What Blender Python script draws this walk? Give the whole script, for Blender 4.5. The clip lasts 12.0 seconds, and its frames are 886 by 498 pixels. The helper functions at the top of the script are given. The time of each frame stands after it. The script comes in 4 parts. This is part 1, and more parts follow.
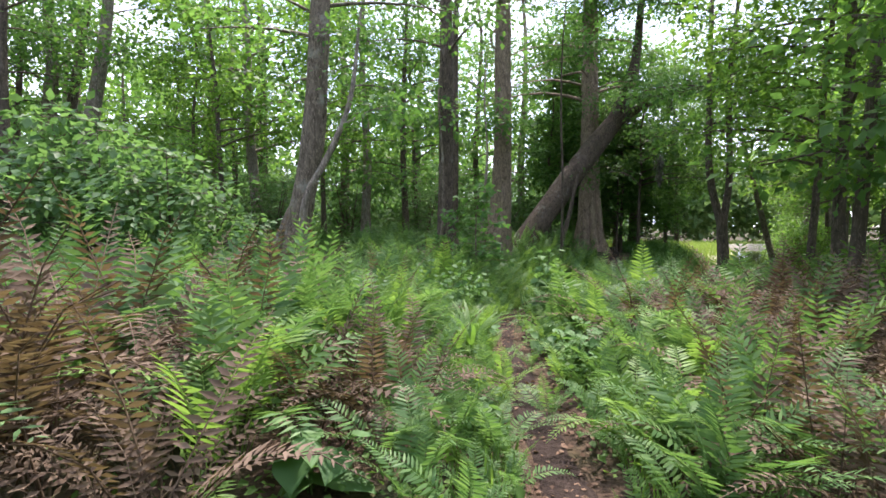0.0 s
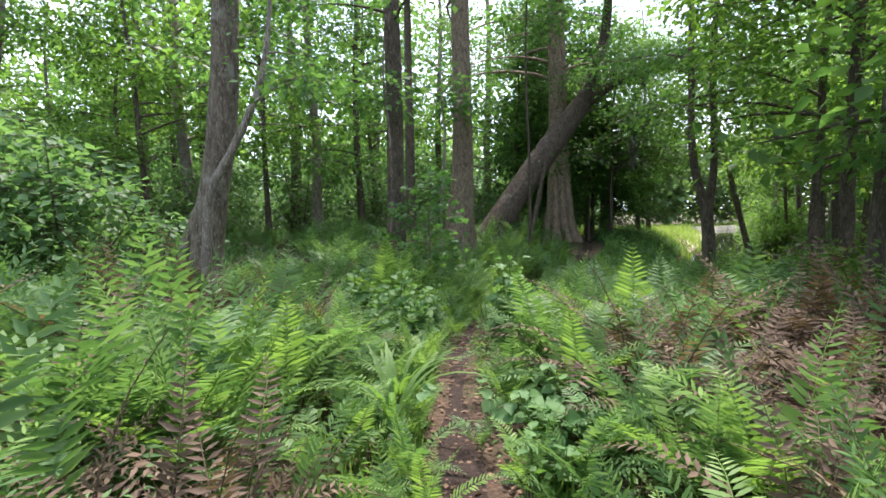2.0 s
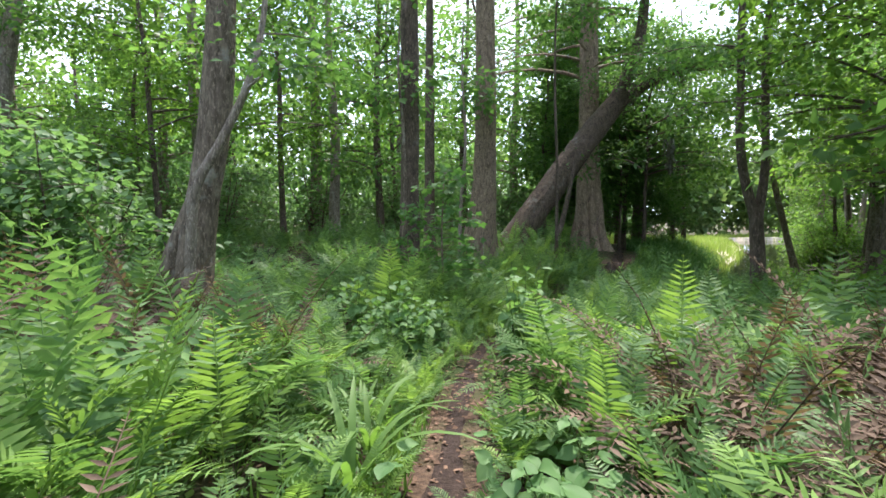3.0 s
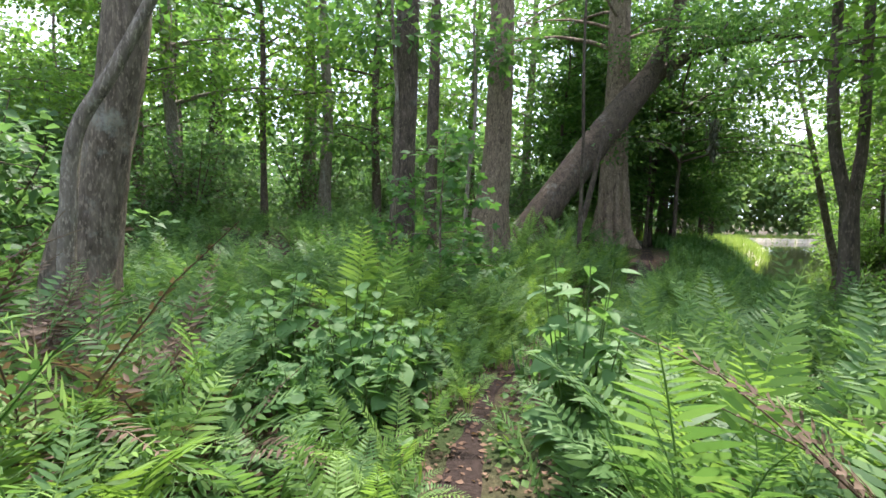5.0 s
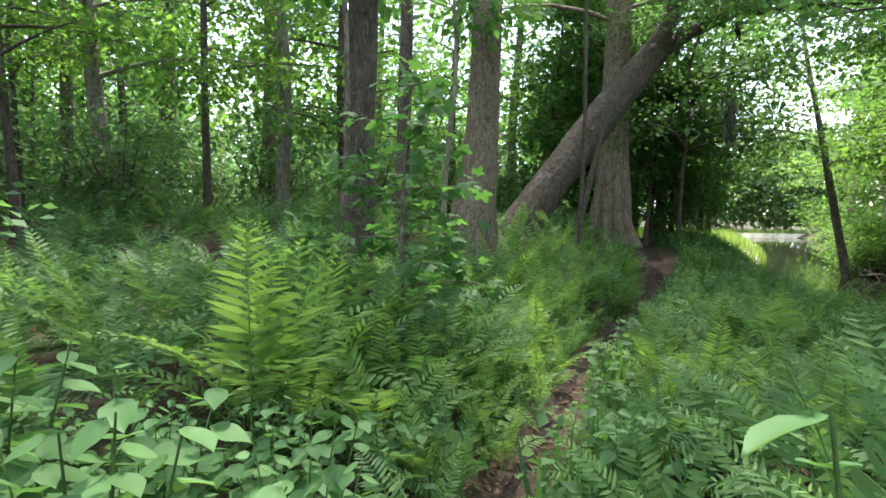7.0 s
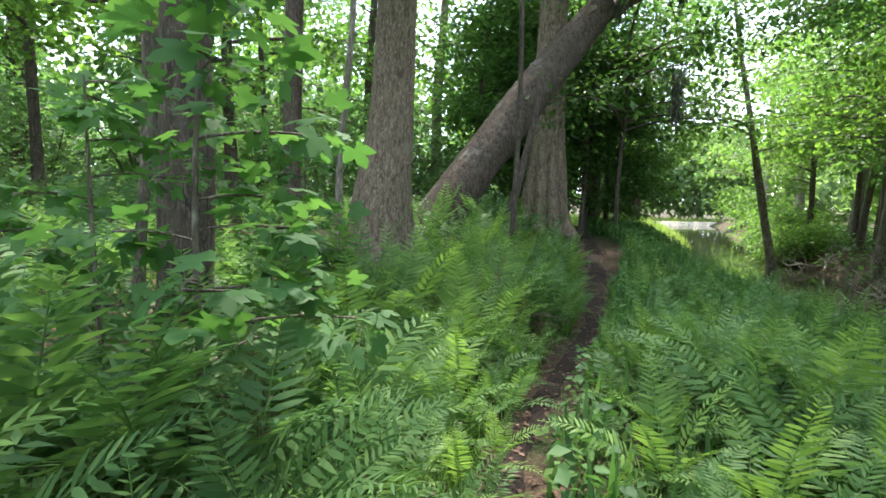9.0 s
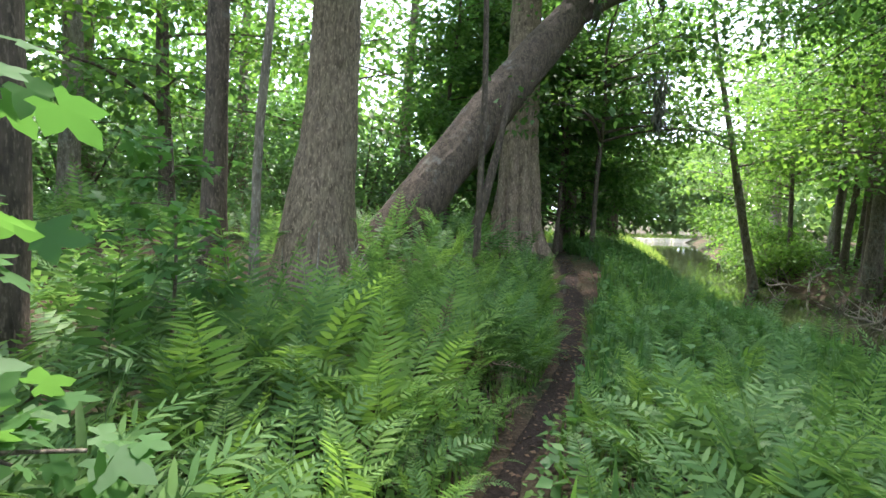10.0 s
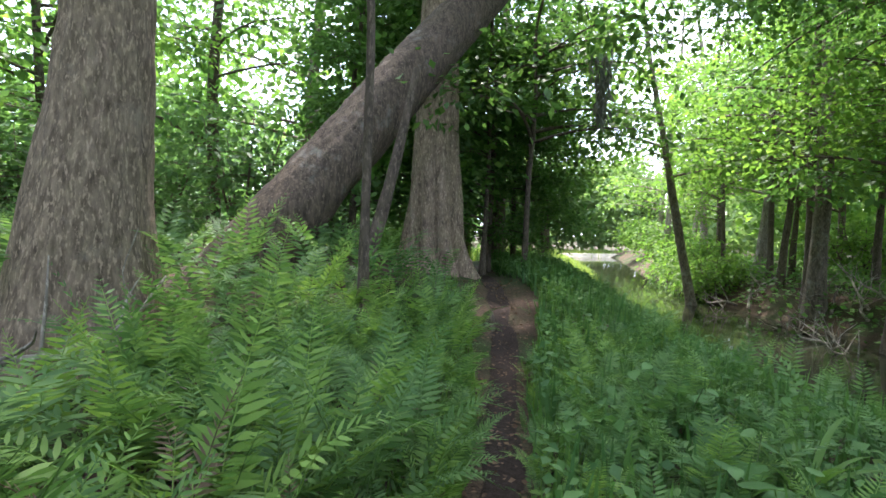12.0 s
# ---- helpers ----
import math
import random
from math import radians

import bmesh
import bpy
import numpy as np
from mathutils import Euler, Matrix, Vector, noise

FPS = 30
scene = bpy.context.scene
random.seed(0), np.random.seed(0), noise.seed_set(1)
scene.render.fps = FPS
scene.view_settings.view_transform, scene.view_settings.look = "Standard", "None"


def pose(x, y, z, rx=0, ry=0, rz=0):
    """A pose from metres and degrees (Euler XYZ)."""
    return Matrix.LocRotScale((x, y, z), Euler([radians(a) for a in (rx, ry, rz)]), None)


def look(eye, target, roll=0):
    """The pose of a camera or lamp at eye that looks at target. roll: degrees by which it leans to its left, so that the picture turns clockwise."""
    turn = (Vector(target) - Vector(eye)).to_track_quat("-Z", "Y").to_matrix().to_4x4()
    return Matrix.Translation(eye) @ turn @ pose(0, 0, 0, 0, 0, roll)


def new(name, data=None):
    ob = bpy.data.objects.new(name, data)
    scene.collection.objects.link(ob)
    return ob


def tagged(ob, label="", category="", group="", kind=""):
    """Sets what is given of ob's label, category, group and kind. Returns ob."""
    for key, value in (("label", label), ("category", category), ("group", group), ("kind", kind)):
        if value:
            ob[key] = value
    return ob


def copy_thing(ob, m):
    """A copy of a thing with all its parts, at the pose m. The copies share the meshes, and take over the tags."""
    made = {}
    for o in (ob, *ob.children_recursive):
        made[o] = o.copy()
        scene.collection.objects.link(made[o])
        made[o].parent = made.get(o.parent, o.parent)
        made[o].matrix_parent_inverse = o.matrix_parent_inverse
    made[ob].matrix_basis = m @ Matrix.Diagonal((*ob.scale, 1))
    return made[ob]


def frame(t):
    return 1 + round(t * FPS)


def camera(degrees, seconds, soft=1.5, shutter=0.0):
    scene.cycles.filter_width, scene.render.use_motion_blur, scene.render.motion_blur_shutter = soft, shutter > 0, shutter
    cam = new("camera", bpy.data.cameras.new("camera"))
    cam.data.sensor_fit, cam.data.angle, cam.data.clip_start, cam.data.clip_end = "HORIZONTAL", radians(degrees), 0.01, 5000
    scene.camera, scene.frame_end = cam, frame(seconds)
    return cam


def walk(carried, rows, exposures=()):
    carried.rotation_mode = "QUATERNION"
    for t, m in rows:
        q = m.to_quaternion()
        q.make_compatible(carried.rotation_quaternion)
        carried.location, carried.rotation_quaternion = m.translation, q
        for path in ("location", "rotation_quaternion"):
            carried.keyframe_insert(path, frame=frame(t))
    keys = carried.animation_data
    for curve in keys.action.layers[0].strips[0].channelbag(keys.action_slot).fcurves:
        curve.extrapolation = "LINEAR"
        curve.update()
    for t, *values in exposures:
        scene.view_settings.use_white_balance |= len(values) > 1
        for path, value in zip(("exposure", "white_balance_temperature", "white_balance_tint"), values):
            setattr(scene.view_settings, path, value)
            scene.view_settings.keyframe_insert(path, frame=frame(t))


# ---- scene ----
cam = camera(80.6, 12.0, 1.6)
METRES, EYE, TILT, LEAN, TURN = 13.0, 1.45, -2.5, 0.0, 0.0
ROWS = [
    (0.0, 0.0, 0.0, 0.0, 0.0, 0.0, 0.0),
    (0.5, 0.007, 0.0333, -0.0036, -1.49, -0.83, -0.01),
    (1.0, 0.0185, 0.0642, -0.0004, -2.96, -1.4, 0.45),
    (1.5, 0.024, 0.0879, 0.004, -3.53, -1.38, 1.39),
    (2.0, 0.0354, 0.132, 0.0171, -3.08, -1.38, 1.53),
    (2.5, 0.048, 0.1657, 0.014, -1.71, -0.96, 1.04),
    (3.0, 0.0557, 0.2039, 0.0163, -0.11, -0.7, 0.35),
    (5.0, 0.0633, 0.3749, 0.0098, 0.56, -1.56, -1.39),
    (5.5, 0.0715, 0.4118, 0.0128, 0.01, -1.3, -1.39),
    (6.0, 0.0728, 0.4536, 0.0146, 0.01, -1.38, -1.44),
    (6.5, 0.07, 0.4952, 0.0166, -0.02, -1.46, -1.49),
    (7.0, 0.0736, 0.5378, 0.0162, -1.44, -2.15, -1.36),
    (9.0, 0.1086, 0.6976, 0.0178, -9.33, -3.42, -1.72),
    (9.5, 0.1275, 0.742, 0.0152, -10.01, -2.78, -1.91),
    (10.0, 0.1518, 0.7856, 0.0221, -11.69, -1.75, -2.1),
    (10.5, 0.1681, 0.826, 0.021, -13.01, -0.79, -1.96),
    (11.0, 0.1883, 0.8714, 0.0226, -14.11, -0.04, -1.94),
    (11.5, 0.2111, 0.9077, 0.0243, -15.75, 0.24, -1.79),
    (12.0, 0.2327, 0.9535, 0.0245, -19.17, 0.4, -1.3),
]
walk(cam, [(t, pose(0, 0, EYE, TILT, LEAN, TURN) @ pose(METRES * x, METRES * y, METRES * z, 90 + pitch, roll, yaw)) for t, x, y, z, yaw, pitch, roll in ROWS],
     [(0.0, 1.75, 6500, 22), (3.0, 1.88, 6450, 18), (5.5, 2.12, 6450, 19), (7.0, 2.2, 6400, 13), (9.5, 2.46, 6400, 14), (12.0, 2.6, 6300, 20)])

# ---- light ----
world = bpy.data.worlds.new("summer_sky")
scene.world = world
world.use_nodes = True
wn, wl = world.node_tree.nodes, world.node_tree.links
sky = wn.new("ShaderNodeTexSky")
sky.sky_type, sky.sun_disc = "NISHITA", False
SUN_EL, SUN_AZ = radians(62), radians(18)          # azimuth from +y towards +x
sky.sun_elevation, sky.sun_rotation = SUN_EL, SUN_AZ
sky.air_density, sky.dust_density, sky.ozone_density = 1.0, 1.5, 1.0
# broken white cloud over the blue
tc = wn.new("ShaderNodeTexCoord")
cn = wn.new("ShaderNodeTexNoise")
cn.inputs["Scale"].default_value, cn.inputs["Detail"].default_value = 3.5, 6.0
cr = wn.new("ShaderNodeValToRGB")
cr.color_ramp.elements[0].position, cr.color_ramp.elements[1].position = 0.36, 0.62
cmix = wn.new("ShaderNodeMix")
cmix.data_type = "RGBA"
cmix.inputs["B"].default_value = (5.2, 5.9, 6.9, 1)
wl.new(tc.outputs["Generated"], cn.inputs["Vector"])
wl.new(cn.outputs["Fac"], cr.inputs["Fac"])
wl.new(cr.outputs["Color"], cmix.inputs["Factor"])
wl.new(sky.outputs["Color"], cmix.inputs["A"])
wl.new(cmix.outputs["Result"], wn["Background"].inputs["Color"])
wn["Background"].inputs["Strength"].default_value = 0.15

sun = new("sun", bpy.data.lights.new("sun", "SUN"))
sun.data.energy, sun.data.angle, sun.data.color = 3.2, radians(2.0), (1.0, 0.95, 0.86)
sun_way = Vector((math.sin(SUN_AZ) * math.cos(SUN_EL), math.cos(SUN_AZ) * math.cos(SUN_EL), math.sin(SUN_EL)))
sun.matrix_world = look(sun_way * 60, (0, 0, 0))

rng = np.random.default_rng(11)


# ---- materials ----
def nodes_of(name):
    m = bpy.data.materials.new(name)
    m.use_nodes = True
    nt = m.node_tree
    return m, nt.nodes, nt.links, nt.nodes["Principled BSDF"]


def ramp(n, stops):
    r = n.new("ShaderNodeValToRGB")
    while len(r.color_ramp.elements) < len(stops):
        r.color_ramp.elements.new(0.5)
    for e, (p, c) in zip(r.color_ramp.elements, stops):
        e.position, e.color = p, (*c, 1)
    return r


def noise_node(n, l, scale, detail=4.0, stretch=None, rough=0.55):
    t = n.new("ShaderNodeTexCoord")
    k = n.new("ShaderNodeTexNoise")
    k.inputs["Scale"].default_value, k.inputs["Detail"].default_value, k.inputs["Roughness"].default_value = scale, detail, rough
    if stretch:
        mp = n.new("ShaderNodeMapping")
        mp.inputs["Scale"].default_value = stretch
        l.new(t.outputs["Object"], mp.inputs["Vector"])
        l.new(mp.outputs["Vector"], k.inputs["Vector"])
    else:
        l.new(t.outputs["Object"], k.inputs["Vector"])
    return k


def leaf_material(name, dark, mid, light, gloss=0.45, through_light=0.45, patch=1.2):
    """A leaf: each blade its own shade, patches of lighter growth, and light that passes through."""
    m, n, l, b = nodes_of(name)
    g = n.new("ShaderNodeNewGeometry")
    k = noise_node(n, l, patch, 3.0)
    add = n.new("ShaderNodeMath")
    add.operation = "MULTIPLY_ADD"
    add.inputs[1].default_value = 0.55
    l.new(g.outputs["Random Per Island"], add.inputs[0])
    half = n.new("ShaderNodeMath")
    half.operation = "MULTIPLY"
    half.inputs[1].default_value = 0.45
    l.new(k.outputs["Fac"], half.inputs[0])
    l.new(half.outputs[0], add.inputs[2])
    r = ramp(n, [(0.12, dark), (0.45, mid), (0.85, light)])
    l.new(add.outputs[0], r.inputs["Fac"])
    l.new(r.outputs["Color"], b.inputs["Base Color"])
    b.inputs["Roughness"].default_value = gloss + 0.12
    b.inputs["Specular IOR Level"].default_value = 0.26
    tr = n.new("ShaderNodeBsdfTranslucent")
    tint = n.new("ShaderNodeMix")
    tint.data_type, tint.blend_type = "RGBA", "MULTIPLY"
    tint.inputs["Factor"].default_value = 1.0
    tint.inputs["B"].default_value = (1.45, 1.5, 0.85, 1)
    l.new(r.outputs["Color"], tint.inputs["A"])
    l.new(tint.outputs["Result"], tr.inputs["Color"])
    mix = n.new("ShaderNodeMixShader")
    mix.inputs["Fac"].default_value = through_light
    l.new(b.outputs[0], mix.inputs[1])
    l.new(tr.outputs[0], mix.inputs[2])
    l.new(mix.outputs[0], n["Material Output"].inputs["Surface"])
    return m


def bark_material(name, dark, light, lichen=0.25, fine=1.0, lichen_colour=(0.42, 0.43, 0.38)):
    m, n, l, b = nodes_of(name)
    long = noise_node(n, l, 8.0 * fine, 8.0, (1, 1, 0.28), 0.7)
    r = ramp(n, [(0.32, dark), (0.66, light)])
    l.new(long.outputs["Fac"], r.inputs["Fac"])
    spots = noise_node(n, l, 2.6, 9.0, None, 0.7)
    sr = ramp(n, [(0.60 - 0.1 * lichen, (0, 0, 0)), (0.74 - 0.1 * lichen, (1, 1, 1))])
    l.new(spots.outputs["Fac"], sr.inputs["Fac"])
    mul = n.new("ShaderNodeMath")
    mul.operation = "MULTIPLY"
    mul.inputs[1].default_value = lichen
    l.new(sr.outputs["Color"], mul.inputs[0])
    mix = n.new("ShaderNodeMix")
    mix.data_type = "RGBA"
    l.new(mul.outputs[0], mix.inputs["Factor"])
    l.new(r.outputs["Color"], mix.inputs["A"])
    mix.inputs["B"].default_value = (*lichen_colour, 1)
    flake = noise_node(n, l, 34.0 * fine ** 0.5, 5.0, (1, 1, 0.30), 0.6)
    fk = ramp(n, [(0.54, (0, 0, 0)), (0.62, (0.8, 0.8, 0.8))])
    l.new(flake.outputs["Fac"], fk.inputs["Fac"])
    top = n.new("ShaderNodeMix")
    top.data_type = "RGBA"
    l.new(fk.outputs["Color"], top.inputs["Factor"])
    l.new(mix.outputs["Result"], top.inputs["A"])
    top.inputs["B"].default_value = (*[min(1.0, 1.45 * c) for c in light], 1)
    l.new(top.outputs["Result"], b.inputs["Base Color"])
    b.inputs["Roughness"].default_value = 0.92
    b.inputs["Specular IOR Level"].default_value = 0.2
    bump = n.new("ShaderNodeBump")
    bump.inputs["Strength"].default_value, bump.inputs["Distance"].default_value = 0.9, 0.03
    l.new(long.outputs["Fac"], bump.inputs["Height"])
    l.new(bump.outputs["Normal"], b.inputs["Normal"])
    return m


def soil_material(name, stops, green=None):
    m, n, l, b = nodes_of(name)
    big = noise_node(n, l, 0.7, 5.0)
    small = noise_node(n, l, 28.0, 6.0, None, 0.7)
    r = ramp(n, stops)
    l.new(small.outputs["Fac"], r.inputs["Fac"])
    mix = n.new("ShaderNodeMix")
    mix.data_type = "RGBA"
    gr = ramp(n, [(0.45, (0, 0, 0)), (0.62, (1, 1, 1))])
    l.new(big.outputs["Fac"], gr.inputs["Fac"])
    l.new(gr.outputs["Color"], mix.inputs["Factor"])
    l.new(r.outputs["Color"], mix.inputs["A"])
    r2 = ramp(n, [(0.3, tuple(0.45 * c for c in (green or stops[0][1]))), (0.7, green or stops[-1][1])])
    l.new(small.outputs["Fac"], r2.inputs["Fac"])
    l.new(r2.outputs["Color"], mix.inputs["B"])
    l.new(mix.outputs["Result"], b.inputs["Base Color"])
    b.inputs["Roughness"].default_value = 0.95
    b.inputs["Specular IOR Level"].default_value = 0.15
    bump = n.new("ShaderNodeBump")
    bump.inputs["Strength"].default_value, bump.inputs["Distance"].default_value = 0.8, 0.03
    l.new(small.outputs["Fac"], bump.inputs["Height"])
    l.new(bump.outputs["Normal"], b.inputs["Normal"])
    return m


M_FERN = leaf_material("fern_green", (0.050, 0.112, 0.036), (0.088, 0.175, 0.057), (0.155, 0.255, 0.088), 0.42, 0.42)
# darker copy of the fern green, with shade put into the colour
M_FERN_SHADE = leaf_material("fern_shade_in_green", (0.038, 0.098, 0.030), (0.066, 0.15, 0.045), (0.11, 0.21, 0.062), 0.45, 0.42)
M_FERN_DEAD = leaf_material("fern_dead", (0.055, 0.037, 0.026), (0.108, 0.073, 0.05), (0.19, 0.135, 0.095), 0.7, 0.25)
M_HERB = leaf_material("herb_green", (0.060, 0.135, 0.044), (0.088, 0.18, 0.060), (0.125, 0.23, 0.080), 0.5, 0.4)
M_MAPLE = leaf_material("maple_green", (0.052, 0.13, 0.040), (0.08, 0.18, 0.055), (0.115, 0.235, 0.070), 0.45, 0.5)
M_LEAF = leaf_material("canopy_green", (0.048, 0.110, 0.034), (0.078, 0.168, 0.050), (0.13, 0.235, 0.070), 0.4, 0.55, 0.5)
M_LEAF_DARK = leaf_material("canopy_dark_green", (0.038, 0.090, 0.030), (0.064, 0.135, 0.042), (0.105, 0.185, 0.054), 0.35, 0.55, 0.5)
M_LEAF_LIME = leaf_material("canopy_lime_green", (0.058, 0.13, 0.028), (0.10, 0.195, 0.042), (0.17, 0.28, 0.062), 0.42, 0.58, 0.5)
M_SHRUB = leaf_material("shrub_green", (0.056, 0.125, 0.050), (0.090, 0.175, 0.070), (0.128, 0.222, 0.094), 0.4, 0.5, 0.7)
# leaf green paled for distance: the haze is put into this colour
M_FAR_HAZE = leaf_material("far_haze_green", (0.085, 0.155, 0.065), (0.13, 0.21, 0.09), (0.19, 0.275, 0.12), 0.6, 0.55, 0.12)
M_GRASS = leaf_material("grass_green", (0.052, 0.115, 0.026), (0.088, 0.175, 0.040), (0.15, 0.25, 0.062), 0.45, 0.45)
M_MEADOW = leaf_material("meadow_green", (0.13, 0.21, 0.05), (0.19, 0.28, 0.075), (0.27, 0.35, 0.11), 0.5, 0.4)
M_LITTER = leaf_material("leaf_litter_brown", (0.06, 0.035, 0.022), (0.12, 0.072, 0.048), (0.22, 0.14, 0.095), 0.75, 0.15)
M_STEM = bark_material("green_stem", (0.05, 0.09, 0.03), (0.10, 0.15, 0.05), 0.0)
M_MOSS = leaf_material("hanging_moss", (0.05, 0.055, 0.04), (0.09, 0.095, 0.07), (0.13, 0.135, 0.10), 0.8, 0.3)
M_BARK = bark_material("grey_brown_bark", (0.048, 0.037, 0.028), (0.205, 0.165, 0.128), 0.55, 1.6)
M_BARK_BIG = bark_material("flaky_grey_bark", (0.058, 0.043, 0.031), (0.25, 0.19, 0.136), 0.35, 2.4, (0.34, 0.29, 0.24))
M_BARK_DARK = bark_material("dark_wet_bark", (0.034, 0.027, 0.021), (0.13, 0.1, 0.078), 0.25, 1.6)
M_BARK_PALE = bark_material("pale_lichen_bark", (0.075, 0.06, 0.047), (0.26, 0.22, 0.18), 0.6, 1.8)
M_BARK_LEAN = bark_material("dark_brown_bark", (0.028, 0.021, 0.016), (0.112, 0.084, 0.062), 0.3, 2.0)
M_CYPRESS = bark_material("fibrous_cypress_bark", (0.07, 0.05, 0.037), (0.30, 0.225, 0.165), 0.25, 1.6, (0.30, 0.32, 0.25))
M_DEADWOOD = bark_material("bleached_dead_wood", (0.10, 0.085, 0.07), (0.33, 0.29, 0.25), 0.2)
M_GROUND = soil_material("forest_floor", [(0.3, (0.030, 0.021, 0.015)), (0.55, (0.085, 0.056, 0.038)), (0.75, (0.17, 0.115, 0.08))], (0.045, 0.07, 0.022))
M_PATH = soil_material("trodden_soil", [(0.3, (0.018, 0.012, 0.010)), (0.55, (0.038, 0.026, 0.021)), (0.8, (0.085, 0.06, 0.048))], (0.046, 0.032, 0.026))
M_SAND = soil_material("river_sand", [(0.3, (0.40, 0.34, 0.26)), (0.7, (0.58, 0.51, 0.41))], (0.5, 0.44, 0.33))

M_WATER, wtn, wtl, wtb = nodes_of("river_water")
wtb.inputs["Base Color"].default_value = (0.022, 0.026, 0.014, 1)
wtb.inputs["Roughness"].default_value, wtb.inputs["IOR"].default_value = 0.04, 1.33
wk = noise_node(wtn, wtl, 1.6, 3.0)
wb = wtn.new("ShaderNodeBump")
wb.inputs["Strength"].default_value, wb.inputs["Distance"].default_value = 0.12, 0.03
wtl.new(wk.outputs["Fac"], wb.inputs["Height"])
wtl.new(wb.outputs["Normal"], wtb.inputs["Normal"])


# ---- mesh helpers ----
def np_mesh(name, V, F, mat, smooth=False):
    me = bpy.data.meshes.new(name)
    V, F = np.asarray(V, np.float32), np.asarray(F, np.int32)
    me.vertices.add(len(V))
    me.vertices.foreach_set("co", V.ravel())
    me.loops.add(F.size)
    me.loops.foreach_set("vertex_index", F.ravel())
    me.polygons.add(len(F))
    me.polygons.foreach_set("loop_start", np.arange(len(F), dtype=np.int32) * F.shape[1])
    if smooth:
        me.polygons.foreach_set("use_smooth", np.ones(len(F), bool))
    me.update(calc_edges=True)
    me.materials.append(mat)
    return me


def part(name, me, parent, label="", at=None):
    ob = new(name, me)
    ob.parent = parent
    if at is not None:
        ob.matrix_basis = at
    if label:
        ob["label"] = label
    return ob


def thing(name, m, label, category, group="", kind=""):
    ob = new(name)
    ob.empty_display_size = 0.2
    ob.matrix_basis = m
    return tagged(ob, label, category, group, kind)


def joined(pieces):
    Vs, Fs, n = [], [], 0
    for V, F in pieces:
        Vs.append(np.asarray(V, np.float32))
        Fs.append(np.asarray(F) + n)
        n += len(V)
    return np.concatenate(Vs), np.concatenate(Fs)


def scatter(shape, pos, along, up, size):
    """Copies of a small shape (length on +y, face on +z) at pos, turned along / up, as one set of faces."""
    V, F = shape
    y = along / np.maximum(np.linalg.norm(along, axis=1, keepdims=True), 1e-6)
    x = np.cross(y, up)
    x /= np.maximum(np.linalg.norm(x, axis=1, keepdims=True), 1e-6)
    z = np.cross(x, y)
    R = np.stack([x, y, z], -1) * np.asarray(size).reshape(-1, 1, 1)
    out = np.einsum("nij,kj->nki", R, V) + pos[:, None]
    faces = F[None] + (np.arange(len(pos)) * len(V))[:, None, None]
    return out.reshape(-1, 3), faces.reshape(-1, F.shape[1])


def turned(shape, pos, azimuth, size, tilt_x, tilt_y):
    """Copies of an upright shape, each turned about z and leaning a little."""
    V, F = shape
    c, s = np.cos(azimuth), np.sin(azimuth)
    R = np.zeros((len(pos), 3, 3))
    R[:, 0, 0], R[:, 0, 1], R[:, 1, 0], R[:, 1, 1], R[:, 2, 2] = c, -s, s, c, 1
    R[:, 0, 2], R[:, 1, 2] = tilt_x, tilt_y
    R *= np.asarray(size).reshape(-1, 1, 1)
    out = np.einsum("nij,kj->nki", R, V) + pos[:, None]
    faces = F[None] + (np.arange(len(pos)) * len(V))[:, None, None]
    return out.reshape(-1, 3), faces.reshape(-1, F.shape[1])


LEAF_SMALL = (np.array([(0, 0, 0), (-0.34, 0.45, 0.07), (0, 1, -0.06), (0.34, 0.45, 0.07)]), np.array([(0, 2, 1), (0, 3, 2)]))
LEAF_LONG = (np.array([(0, 0, 0), (-0.085, 0.28, 0.015), (0.085, 0.28, 0.015), (-0.07, 0.66, 0.0), (0.07, 0.66, 0.0), (0, 1, -0.05)]),
             np.array([(0, 2, 1), (1, 4, 3), (1, 2, 4), (3, 4, 5)]))


def broad_leaf(width, notch, droop=0.16):
    """A heart or egg shaped blade folded along its midrib, its edges a little waved."""
    n = 9
    ys = np.linspace(0, 1, n)
    ws = 0.47 * width * np.interp(ys, [0, 0.06, 0.15, 0.3, 0.5, 0.7, 0.85, 1], [0.0, 0.62, 0.92, 1.0, 0.86, 0.54, 0.25, 0.0])
    V = []
    for k, c in enumerate((-1, -0.5, 0, 0.5, 1)):
        for i, y in enumerate(ys):
            back = notch * max(0.0, 1 - y / 0.3) * abs(c)
            wave = 0.02 * math.sin(7 * y + 3 * c) * abs(c)
            V.append((c * ws[i], y - back, 0.10 * width * abs(c) ** 1.5 * (1 - 0.6 * y) - droop * y * y + wave))
    F = []
    for k in range(4):
        for i in range(n - 1):
            a = k * n + i
            F += [(a, a + n, a + n + 1), (a, a + n + 1, a + 1)]
    return np.array(V), np.array(F)


HEART = broad_leaf(1.05, 0.16)
OVAL = broad_leaf(0.72, 0.0)


